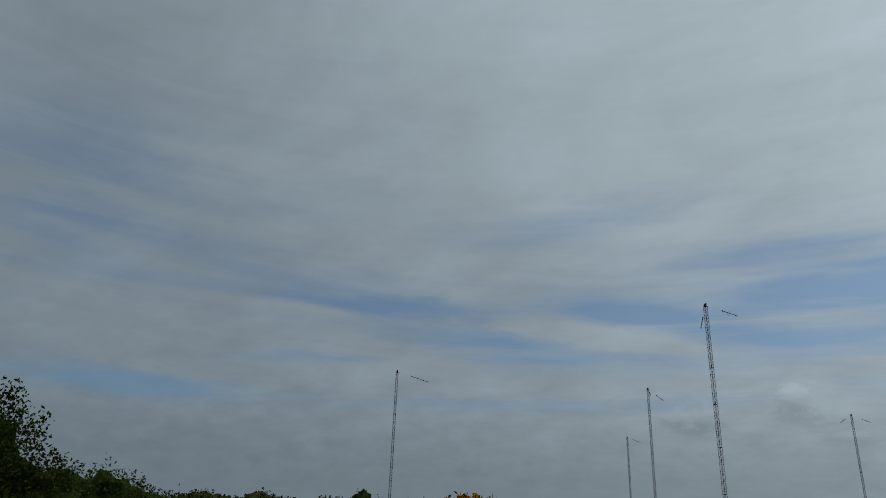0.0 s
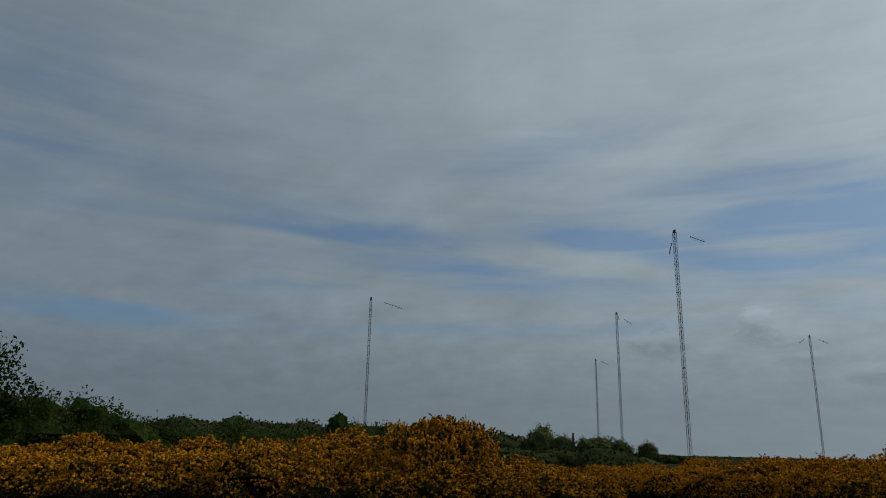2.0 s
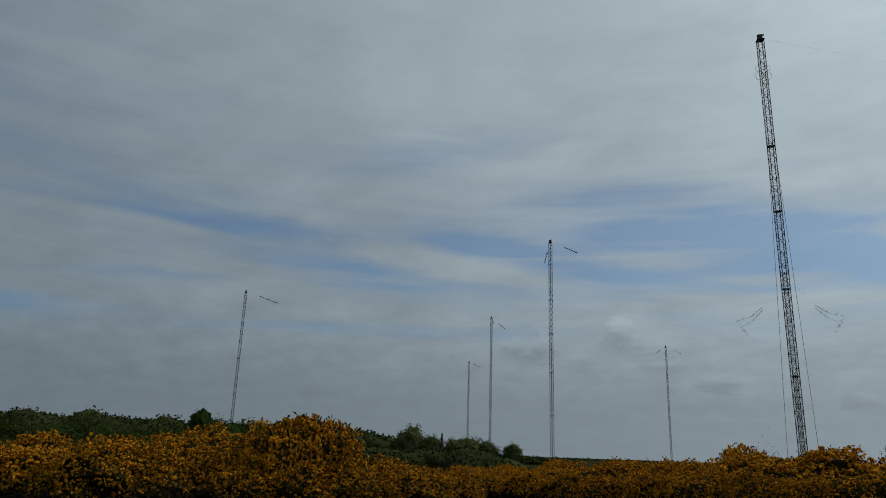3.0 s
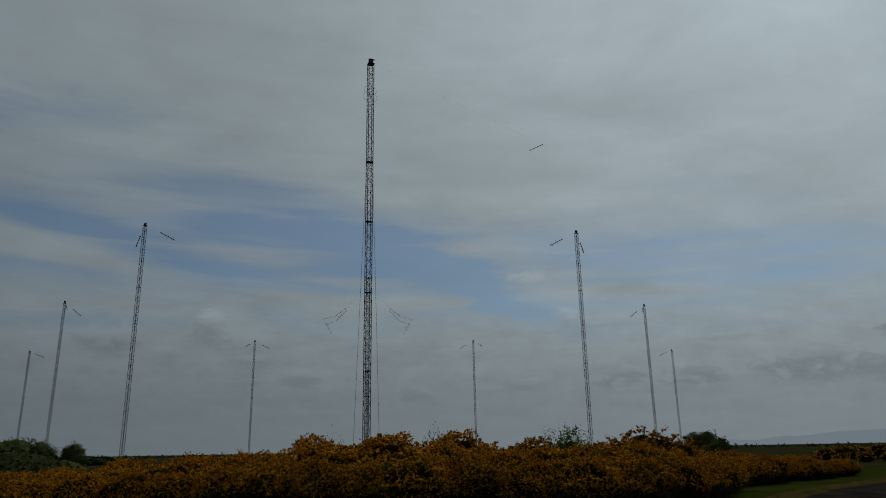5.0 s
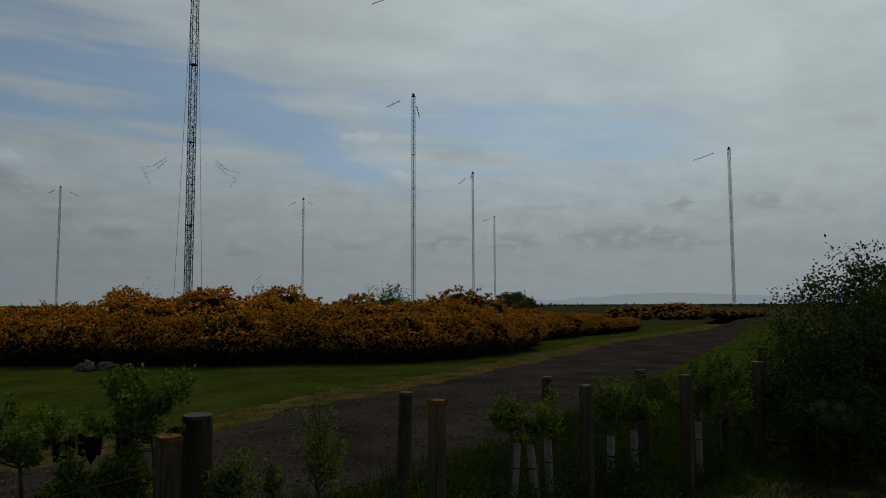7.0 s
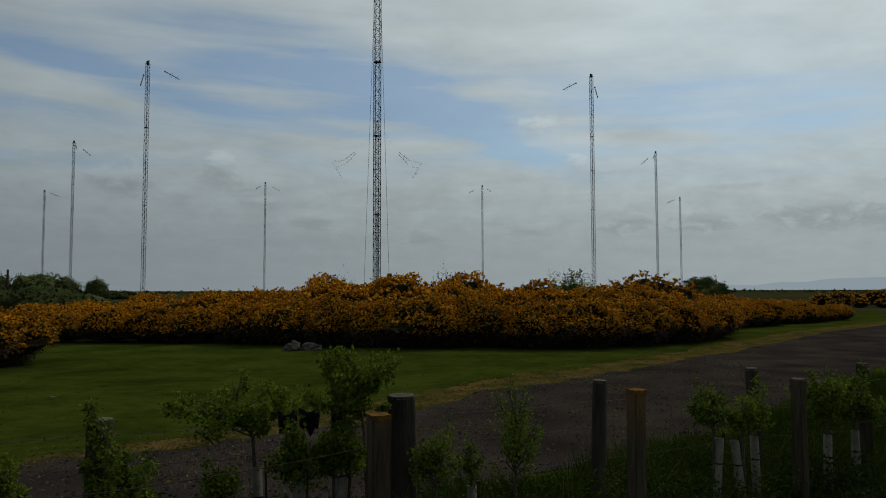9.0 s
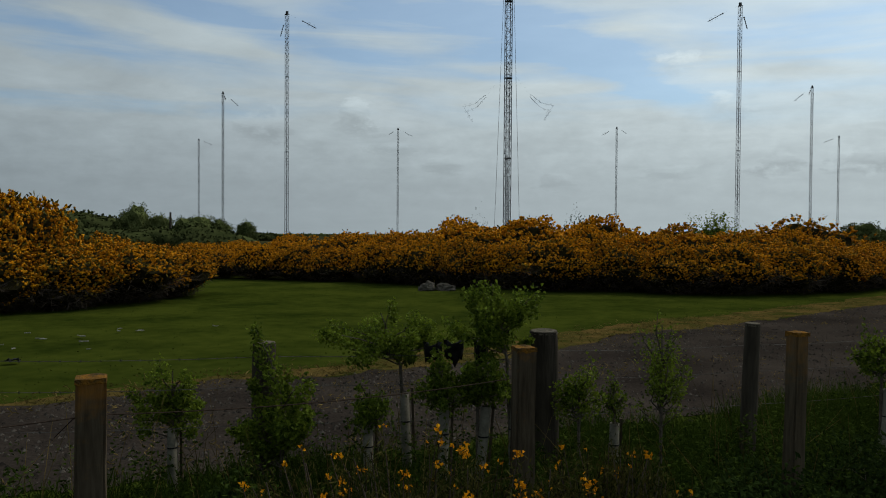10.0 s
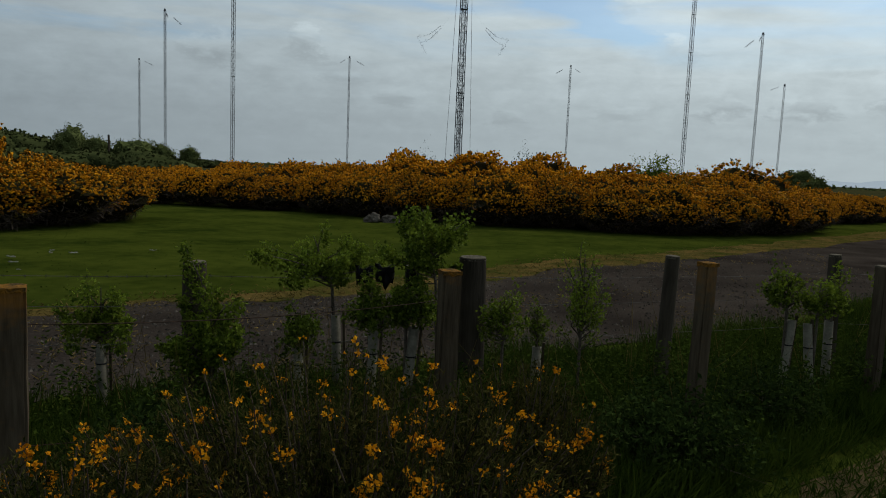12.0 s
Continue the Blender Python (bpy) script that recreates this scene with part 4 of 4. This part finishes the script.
def round_post(x, y, high, rad, label="round dark timber fence post with sawn top"):
    root = new("fence_post")
    tagged(root, label, "post", "field fence posts")
    V, F = [], []
    n, k = 14, 9
    for i in range(k):
        z = -0.1 + (high + 0.1) * i / (k - 1)
        for j in range(n):
            a = 2 * math.pi * j / n
            r = rad * (1 + 0.05 * noise.noise(Vector((math.cos(a) * 2, math.sin(a) * 2, z * 2 + x)))) * (0.95 if i == k - 1 else 1)
            V.append((r * math.cos(a), r * math.sin(a), z))
    for i in range(k - 1):
        for j in range(n):
            F.append((i * n + j, i * n + (j + 1) % n, (i + 1) * n + (j + 1) % n, (i + 1) * n + j))
    part("shaft", mesh("shaft", V, F, M_ROUND, True), root)
    part("sawn_top", mesh("sawn_top", *bars([((0, 0, high - 0.012), (0, 0, high + 0.006), rad * 0.97, rad * 0.90)], 14), M_ENDGRAIN), root, "pale sawn end")
    root.matrix_basis = pose(x, y, 0, R.uniform(-1.5, 1.5), R.uniform(-1.5, 1.5), R.uniform(0, 360))


NEAR_ROW = [(-3.6, 1.75), (-1.67, 2.76), (0.08, 3.76), (1.47, 3.86), (3.10, 4.95), (4.34, 5.32), (6.0, 6.2)]
BACK_ROW = [(-4.4, 2.9), (-2.95, 3.75), (-1.46, 4.18), (0.24, 4.53), (1.63, 5.03), (3.14, 5.6), (4.27, 5.85), (6.05, 6.82), (8.0, 8.2)]


def wire(points, sag, label, barbed=False, rad=0.0022, material=None):
    root = new("fence_wire")
    tagged(root, label, "wire", "fence wires")
    line, barbs = [points[0]], []
    for a, b in zip(points, points[1:]):
        a, b = np.array(a, float), np.array(b, float)
        for i in range(1, 9):
            f = i / 8
            q = a + (b - a) * f - np.array([0, 0, sag * 4 * f * (1 - f)])
            line.append(q)
        if barbed:
            for f in np.arange(0.05, 1, 0.07):
                q = a + (b - a) * f - np.array([0, 0, sag * 4 * f * (1 - f)])
                o = np.array([0.003, 0.003, 0.009])
                barbs.append((q - o, q + o, 0.0012, 0.0012))
                barbs.append((q - o * [1, 1, -1], q + o * [1, 1, -1], 0.0012, 0.0012))
    part("strand", mesh("strand", *tube(line, rad), material or M_WIRE), root)
    if barbs:
        tagged(part("barbs", mesh("barbs", *bars(barbs, 3), M_WIRE), root), kind="stuff")


def fences():
    for i, (x, y) in enumerate(NEAR_ROW):
        square_post(x, y, (1.0, 1.02, 1.02, 1.11, 1.02, 1.02, 1.02)[i], (0.12, 0.112, 0.105, 0.082, 0.085, 0.09, 0.10)[i], (30, 29, 20, 25, 30, 25, 25)[i], i < 4, (0, 0.5, 0.3, 1.2, 0, 0, 0)[i], M_LICHPOST[i] if i < 4 else None)
    for i, (x, y) in enumerate(BACK_ROW):
        round_post(x, y, (0.95, 0.95, 0.95, 1.01, 1.02, 1.02, 1.02, 1.02, 1.02)[i], (0.06, 0.06, 0.07, 0.09, 0.052, 0.05, 0.05, 0.06, 0.06)[i], "thick round dark timber strainer post" if i == 3 else "round dark timber fence post with sawn top")
    for z in (0.86, 0.68, 0.45):
        wire([(x, y + 0.06, z + 0.015 * (k % 2)) for k, (x, y) in enumerate(BACK_ROW[:5])], 0.012, "thin barbed wire strand of the field fence", True, 0.0017)
        wire([(x, y + 0.06, z + 0.015 * (k % 2)) for k, (x, y) in enumerate(BACK_ROW[4:])], 0.012, "thin plain wire strand of the field fence", False, 0.0015)
    for z in (0.86, 0.34):
        wire([(x, y + 0.06, z) for x, y in NEAR_ROW[:3]], 0.035, "slack rusty plain wire of the roadside fence", False, 0.0026, M_RUST)
    wire([(-1.66, 2.84, 0.86), (-1.80, 2.86, 0.83), (-1.90, 2.88, 0.74)], 0.0, "loose rusty wire end hanging by the post", False, 0.0025, M_RUST)


fences()

# ---- saplings in guards ----
def sapling(x, y, lo, hi, wide, seed, leaves, guard, ln=0.042, off=0.0):
    """A young hawthorn whose crown reaches from lo to hi and is wide across; off: how far the crown leans along x."""
    root = new("sapling")
    tagged(root, "young hawthorn sapling with fresh green leaves" + (" in a plastic guard" if guard else ""), "sapling", "planted saplings")
    st = np.random.RandomState(seed)
    mid, rz = (lo + hi) / 2, (hi - lo) / 2
    fork = np.array([off * 0.3, 0, lo + 0.1 * rz])
    segs = [(np.array([0, 0, 0.0]), fork, 0.013, 0.010), (fork, np.array([off, 0, hi * 0.97]), 0.010, 0.003)]
    n = 30
    tips = ball(n, st) * [wide * 0.58, wide * 0.42, rz] + [off, 0, mid]
    tips[:6, 2] += st.uniform(0.3, 0.7, 6) * rz
    for q in tips:
        a = fork + (np.array([off, 0, hi * 0.9]) - fork) * max(0.0, min(0.8, (q[2] - lo) / (hi - lo) - 0.25))
        b = (a + q) / 2 + st.normal(size=3) * 0.02
        segs += [(a, b, 0.005, 0.0035), (b, q, 0.0035, 0.001)]
    part("stem", mesh("stem", *bars(segs, 5), M_BARK), root)
    leaves = int(leaves * 3.6)
    k = st.randint(0, n, leaves)
    back = st.uniform(0, 0.6, leaves)[:, None]
    c = tips[k] * (1 - back) + (fork + (tips[k] - fork) * 0.45) * back + ball(leaves, st) * 0.062 * st.uniform(0.4, 1.25, n)[k][:, None]
    tagged(part("leaves", leaf_mesh("leaves", c, st.normal(size=(leaves, 3)) + [0, 0, 0.35], ln * 0.62, ln * 0.46, M_LEAF), root, "fresh green leaves"), kind="stuff")
    if guard:
        V, F = [], []
        m = 12
        tilt = st.normal() * 0.07
        for z, r in ((0.0, 0.032), (guard, 0.030), (guard, 0.026), (0.0, 0.028)):
            for j in range(m):
                a = 2 * math.pi * j / m
                V.append((r * math.cos(a) + tilt * z, r * math.sin(a), z))
        for i in range(3):
            for j in range(m):
                F.append((i * m + j, i * m + (j + 1) % m, (i + 1) * m + (j + 1) % m, (i + 1) * m + j))
        part("tree_guard", mesh("tree_guard", V, F, M_GUARD, True), root, "pale plastic tube guard")
        part("tie", mesh("tie", *bars([((tilt * guard * 0.7, 0, guard * 0.7), (tilt * guard * 0.7, 0, guard * 0.7 + 0.008), 0.034, 0.034)], 10), M_BLACK), root, "black tie")
        part("stake", mesh("stake", *bars([((0.045, 0.03, -0.05), (0.045 + tilt * guard, 0.03, guard * 1.05), 0.011, 0.011)], 4), M_POST), root, "thin timber stake")
    root.location = (x, y, 0)


def saplings():
    sapling(-2.05, 4.25, 0.32, 0.78, 0.52, 1, 900, 0.40)
    sapling(-1.30, 4.05, 0.22, 0.88, 0.62, 2, 1700, 0.0)
    sapling(-0.82, 4.25, 0.42, 0.70, 0.26, 3, 300, 0.47)
    sapling(-0.62, 4.5, 0.76, 1.14, 0.78, 4, 1250, 0.60, off=-0.18)
    sapling(-0.38, 4.2, 0.56, 0.86, 0.32, 5, 550, 0.62)
    sapling(-0.17, 4.22, 0.58, 0.88, 0.40, 6, 700, 0.60)
    sapling(0.04, 4.3, 0.84, 1.36, 0.52, 7, 1300, 0.64, off=-0.14)
    sapling(0.42, 4.25, 0.50, 0.84, 0.28, 8, 420, 0.0, 0.036)
    sapling(0.66, 4.5, 0.5, 0.74, 0.14, 9, 130, 0.45, 0.034)
    sapling(0.90, 4.3, 0.45, 1.12, 0.34, 10, 420, 0.0, 0.034)
    sapling(2.48, 5.0, 0.66, 0.95, 0.32, 11, 300, 0.60)
    sapling(2.70, 5.0, 0.62, 0.90, 0.26, 12, 260, 0.58)
    sapling(2.88, 5.15, 0.62, 0.92, 0.28, 13, 260, 0.58)
    sapling(3.5, 5.25, 0.60, 1.08, 0.5, 14, 600, 0.55)
    sapling(3.85, 5.4, 0.58, 1.0, 0.46, 15, 600, 0.55)
    sapling(4.7, 5.6, 0.60, 1.16, 0.70, 16, 1000, 0.55)
    sapling(5.3, 6.0, 0.40, 1.2, 0.75, 17, 1200, 0.0)
    sapling(-3.3, 3.4, 0.45, 0.9, 0.5, 18, 700, 0.5)


saplings()


def lone_guard():
    root = new("tree_guard")
    tagged(root, "short pale square tree guard with a thin stake", "tree guard")
    bm = bmesh.new()
    box(bm, 0, 0, 0.16, 0.11, 0.10, 0.32)
    bmesh.ops.bevel(bm, geom=bm.edges[:], offset=0.01, segments=2, affect="EDGES")
    part("sleeve", (bm, M_GUARD), root)
    part("stake", mesh("stake", *bars([((0.03, 0.08, 0), (0.03, 0.08, 0.66), 0.012, 0.012)], 5), M_ROUND), root, "thin dark stake")
    root.matrix_basis = pose(-2.42, 3.1, 0, 0, 0, 25)


lone_guard()


def black_sheet():
    for i, (x, y, z, w, h) in enumerate([(-0.46, 4.44, 0.93, 0.12, 0.11), (-0.33, 4.44, 0.945, 0.13, 0.13), (-0.16, 4.46, 0.94, 0.09, 0.16)]):
        st = np.random.RandomState(i + 3)
        V, F = [], []
        for a in range(6):
            for b in range(6):
                V.append(((a / 5 - 0.5) * w * (1 - 0.25 * b / 5), 0.03 * math.sin(a * 2.1 + b), -b / 5 * h * (0.7 + 0.5 * st.uniform()) + 0.012 * math.cos(a * 1.3)))
        for a in range(5):
            for b in range(5):
                q = a * 6 + b
                F.append((q, q + 6, q + 7, q + 1))
        ob = new("plastic_scrap", mesh("plastic_scrap", V, F, M_BLACK, True))
        s = ob.modifiers.new("thick", "SOLIDIFY")
        s.thickness = 0.006
        ob.location = (x, y, z)
        tagged(ob, "torn black plastic sheet caught on the fence wire", "plastic", "plastic scraps on the wire")


black_sheet()

# ---- the verge: near gorse, brambles, tall grass ----
def near_gorse(x, y, high, wide, seed, stems, blooms):
    root = new("gorse_bush")
    tagged(root, "straggly dark green gorse bush with scattered yellow flowers", "bush", "roadside gorse")
    st = np.random.RandomState(seed)
    segs, pts, axs, tips = [], [], [], []
    for i in range(stems):
        a = st.uniform(0, 2 * math.pi)
        r = wide * math.sqrt(st.uniform(0, 1))
        base = np.array([math.cos(a) * r * 0.45, math.sin(a) * r * 0.3, 0])
        tip = np.array([math.cos(a) * r, math.sin(a) * r * 0.62, high * (1 - 0.45 * (r / wide) ** 2) * st.uniform(0.6, 1.05)])
        mid = (base + tip) / 2 + st.normal(size=3) * 0.05
        segs += [(base, mid, 0.007, 0.005), (mid, tip, 0.005, 0.002)]
        n = 230
        f = st.uniform(0.15, 1, n)[:, None]
        q = np.where(f < 0.5, base + (mid - base) * f * 2, mid + (tip - mid) * (f - 0.5) * 2)
        pts.append(q + st.normal(size=(n, 3)) * 0.022)
        axs.append(st.normal(size=(n, 3)) * 0.8 + (tip - base) / np.linalg.norm(tip - base))
        tips.append((tip, tip - mid))
    tagged(part("stem", mesh("stem", *bars(segs, 4), M_WOODY), root), kind="stuff")
    tagged(part("foliage", leaf_mesh("foliage", np.concatenate(pts), np.concatenate(axs), 0.030, 0.0055, M_NEARGORSE), root), kind="stuff")
    c, a = [], []
    tips = sorted(tips, key=lambda q: -q[0][2] / high + 0.9 * np.hypot(q[0][0], q[0][1]) / wide * -0.5 + st.uniform(0, 0.9))
    for tip, way in tips[:blooms]:
        n = int(st.choice([1, 2, 3, 4, 6, 9, 14, 34]))
        way = way / np.linalg.norm(way)
        for k in range(n):
            p = tip + ball(1, st)[0] * 0.0095 * n ** 0.33
            c.append(p)
            a.append(st.normal(size=3) * 0.7 + way)
    part("blossom", leaf_mesh("blossom", c, a, 0.015, 0.013, M_FLOWER, 0.5), root, "clusters of yellow flowers")
    root.location = (x, y, 0)


near_gorse(-0.3, 2.4, 0.91, 0.98, 31, 420, 190)
near_gorse(-0.95, 1.95, 0.72, 0.6, 32, 200, 70)
near_gorse(0.12, 2.1, 0.70, 0.5, 33, 180, 60)
near_gorse(0.38, 2.85, 0.82, 0.42, 34, 170, 40)


def tall_grass():
    st = np.random.RandomState(21)
    n = 75000
    p = scatter_between(n, [(-9, -2.5), (-3.6, 1.2), (-1.6, 2.2), (0, 2.6), (1.2, 3.15), (3, 4.5), (6, 6.2), (12, 11.2)], [(-8, -0.2), (-4.2, 3.2), (-1.6, 4.6), (0.0, 5.1), (1.2, 5.7), (3.0, 6.8), (5.2, 8.8), (9, 12.2)], 0, 7)
    tall = np.array([0.16 + 0.22 * max(0.0, 0.5 + noise.noise(Vector((x * 0.9, y * 0.9, 4)))) for x, y in p])
    tall *= np.where(p[:, 0] > 0.9, 1.05, 1.0)
    c = np.c_[p, np.zeros(n) - 0.01]
    a = np.c_[st.normal(size=(n, 2)) * 0.55, np.ones(n)]
    tagged(new("tall_grass", leaf_mesh("tall_grass", c, a, tall * 0.9, 0.009, M_BLADE, 0.4)), "tall dark green grass along the fence", "grass", kind="stuff")
    n = 16000
    p = scatter_between(n, [(0.7, 1.2), (1.7, 1.9), (3.2, 3.2), (6, 4.6)], [(0.9, 3.1), (1.5, 3.6), (3.1, 4.8), (6, 6.4)], 0, 3)
    keep = np.array([noise.noise(Vector((x * 1.3, y * 1.3, 6))) + 0.5 * noise.noise(Vector((x * 5, y * 5, 1))) > -0.16 for x, y in p])
    p = p[keep]
    tagged(new("verge_tufts", leaf_mesh("verge_tufts", np.c_[p, np.full(len(p), 0.008)], np.c_[st.normal(size=(len(p), 2)) * 0.8, np.ones(len(p))], 0.075, 0.008, M_BLADE, 0.3)), "short trodden grass over worn soil", "grass", kind="stuff")
    n = 9000
    p = scatter_between(n, [(-16, 1.5), (-9, 4.4), (-4.9, 6.6), (-2.5, 8.6), (0, 10.4), (4, 14.4), (9, 18.8)], [(-24, 6), (-12, 12), (-9, 16), (-6, 22.4), (0, 20.5), (7, 21.5), (13, 26)], 0, 6)
    c = np.c_[p, np.zeros(n) - 0.005]
    a = np.c_[st.normal(size=(n, 2)) * 1.6, np.ones(n) * 0.3]
    tagged(new("lawn_tufts", leaf_mesh("lawn_tufts", c, a, 0.035, 0.016, M_LAWN, 0.3)), "short green grass tufts of the lawn", "grass", kind="stuff")
    n = 5000
    p = scatter_between(n, VERGE_OUT, FAR_EDGE, 2, 10)
    p += st.normal(size=p.shape) * 0.22
    c = np.c_[p, np.zeros(n)]
    a = np.c_[st.normal(size=(n, 2)) * 2.5, np.ones(n)]
    tagged(new("dry_tufts", leaf_mesh("dry_tufts", c, a, 0.07, 0.010, M_DRYBLADE, 0.3)), "short yellow dry grass beside the track", "grass", kind="stuff")
    # nettles and other broad leaves among the grass
    n = 850
    p = scatter_between(n, [(-4.5, 1.9), (-1.6, 2.7), (0.1, 3.3), (1.3, 3.5), (3, 4.8), (6, 6.4)], [(-4, 3.4), (-1.6, 4.5), (0.2, 4.9), (1.7, 5.4), (3.2, 6.6), (5.5, 8)], 0, 5)
    k = 34
    h = st.uniform(0.2, 0.52, n)
    f = st.uniform(0.25, 1, (n, k))
    q = np.stack([p[:, :1] + st.normal(size=(n, k)) * 0.035, p[:, 1:] + st.normal(size=(n, k)) * 0.035, f * h[:, None]], 2).reshape(-1, 3)
    tagged(new("nettles", leaf_mesh("nettles", q, st.normal(size=q.shape) * [1, 1, 0.5], 0.034, 0.015, M_NETTLE, 0.2)), "dark green nettles in the verge", "weeds", kind="stuff")
    # wisps of dry grass and weeds on the track
    n = 5000
    p = scatter_between(n, FAR_EDGE, NEAR_EDGE, 2.5, 9)
    keep = np.array([noise.noise(Vector((x * 0.9, y * 0.9, 2))) + 0.4 * noise.noise(Vector((x * 3, y * 3, 7))) > 0.12 for x, y in p])
    p = p[keep]
    q = np.c_[p, np.full(len(p), 0.010)]
    tagged(new("track_weeds", leaf_mesh("track_weeds", q, np.c_[st.normal(size=(len(p), 2)) * 3, np.ones(len(p))], 0.06, 0.010, M_DRYBLADE, 0.2)), "wisps of dry grass and weeds on the gravel", "weeds", kind="stuff")
    n = 260
    p = scatter_between(n, [(-4.5, 1.9), (-1.6, 2.9), (0.1, 3.6), (1.4, 3.6), (3, 4.9), (6, 6.8)], [(-4, 3.4), (-1.6, 4.5), (0.2, 4.9), (1.7, 5.3), (3.2, 6.4), (5.5, 8)], 0, 5)
    segs = []
    for x, y in p:
        h = st.uniform(0.25, 0.75)
        o = st.normal(size=2) * 0.14
        m = (x + o[0] * 0.4, y + o[1] * 0.4, h * 0.6)
        segs += [((x, y, 0), m, 0.0025, 0.002), (m, (x + o[0], y + o[1], h), 0.002, 0.001)]
    tagged(new("dead_stalks", mesh("dead_stalks", *bars(segs, 3), M_DRYBLADE)), "dry pale stalks standing in the grass", "grass", kind="stuff")


def stones():
    st = np.random.RandomState(4)
    n = 5200
    p = scatter_between(n, FAR_EDGE, NEAR_EDGE, 2.5, 9)
    V, F = [], []
    for x, y in p:
        r = st.uniform(0.008, 0.026)
        k = len(V)
        for d in ((1, 0, 0), (0, 1, 0), (-1, 0, 0), (0, -1, 0), (0, 0, 0.8)):
            V.append((x + d[0] * r * st.uniform(0.6, 1.3), y + d[1] * r * st.uniform(0.6, 1.3), 0.009 + d[2] * r))
        F += [(k, k + 1, k + 4), (k + 1, k + 2, k + 4), (k + 2, k + 3, k + 4), (k + 3, k, k + 4)]
    tagged(new("loose_stones", mesh("loose_stones", V, F, M_STONE)), "loose grey stone chips on the track", "stones", kind="stuff")


tall_grass()
stones()


def brambles():
    for i, (x, y, h, w) in enumerate([(1.35, 3.62, 0.5, 0.36), (2.1, 4.4, 0.45, 0.42), (1.12, 3.5, 0.45, 0.34), (-2.4, 2.6, 0.45, 0.4), (-2.9, 2.2, 0.45, 0.45), (-1.2, 2.95, 0.5, 0.35), (3.4, 5.1, 0.45, 0.45)]):
        woody("bramble", x, y, h, w, 80 + i, "broad dark leaves", 2600, 0.032, M_DLEAF, "low dark green bramble and nettles in the verge", "bramble", "verge plants", trunk=0.008, low=0.05, forks=12, fill=0)


brambles()
# the tall hawthorn and gorse by the fence on the east side
woody("hawthorn", 7.65, 5.85, 2.3, 1.35, 71, "dull green leaves", 30000, 0.048, M_HEDGE, "bushy hawthorn shrub with dull green leaves", "shrub", trunk=0.05, low=0.05, forks=24, puff=0.11, fill=0.44)
woody("hawthorn", 6.6, 6.2, 1.3, 0.75, 72, "dull green leaves", 9000, 0.045, M_HEDGE, "low hawthorn shrub with dull green leaves", "shrub", trunk=0.04, low=0.05, forks=14, fill=0.5)
woody("hawthorn", 5.9, 5.2, 0.95, 0.55, 73, "dark green leaves", 5000, 0.045, M_DLEAF, "low dark hawthorn shrub in the verge", "shrub", trunk=0.03, low=0.05, forks=12, fill=0.45)
gorse(8.7, 5.9, 1.9, 1.0, 40, None, "gorse bush with yellow bloom among hawthorn")
strip("worn_path", along([(1.0, 1.0), (1.15, 2.2), (1.85, 3.4), (3.1, 4.4), (5.2, 5.2), (8, 5.2), (10, 5.4)], 40), along([(1.01, 0.99), (1.75, 1.7), (2.9, 2.9), (4.0, 3.4), (5.6, 4.1), (8.4, 4.4), (10.01, 5.39)], 40), 0.012, M_SOIL, 0.2, "bare brown worn soil beside the verge", "path")
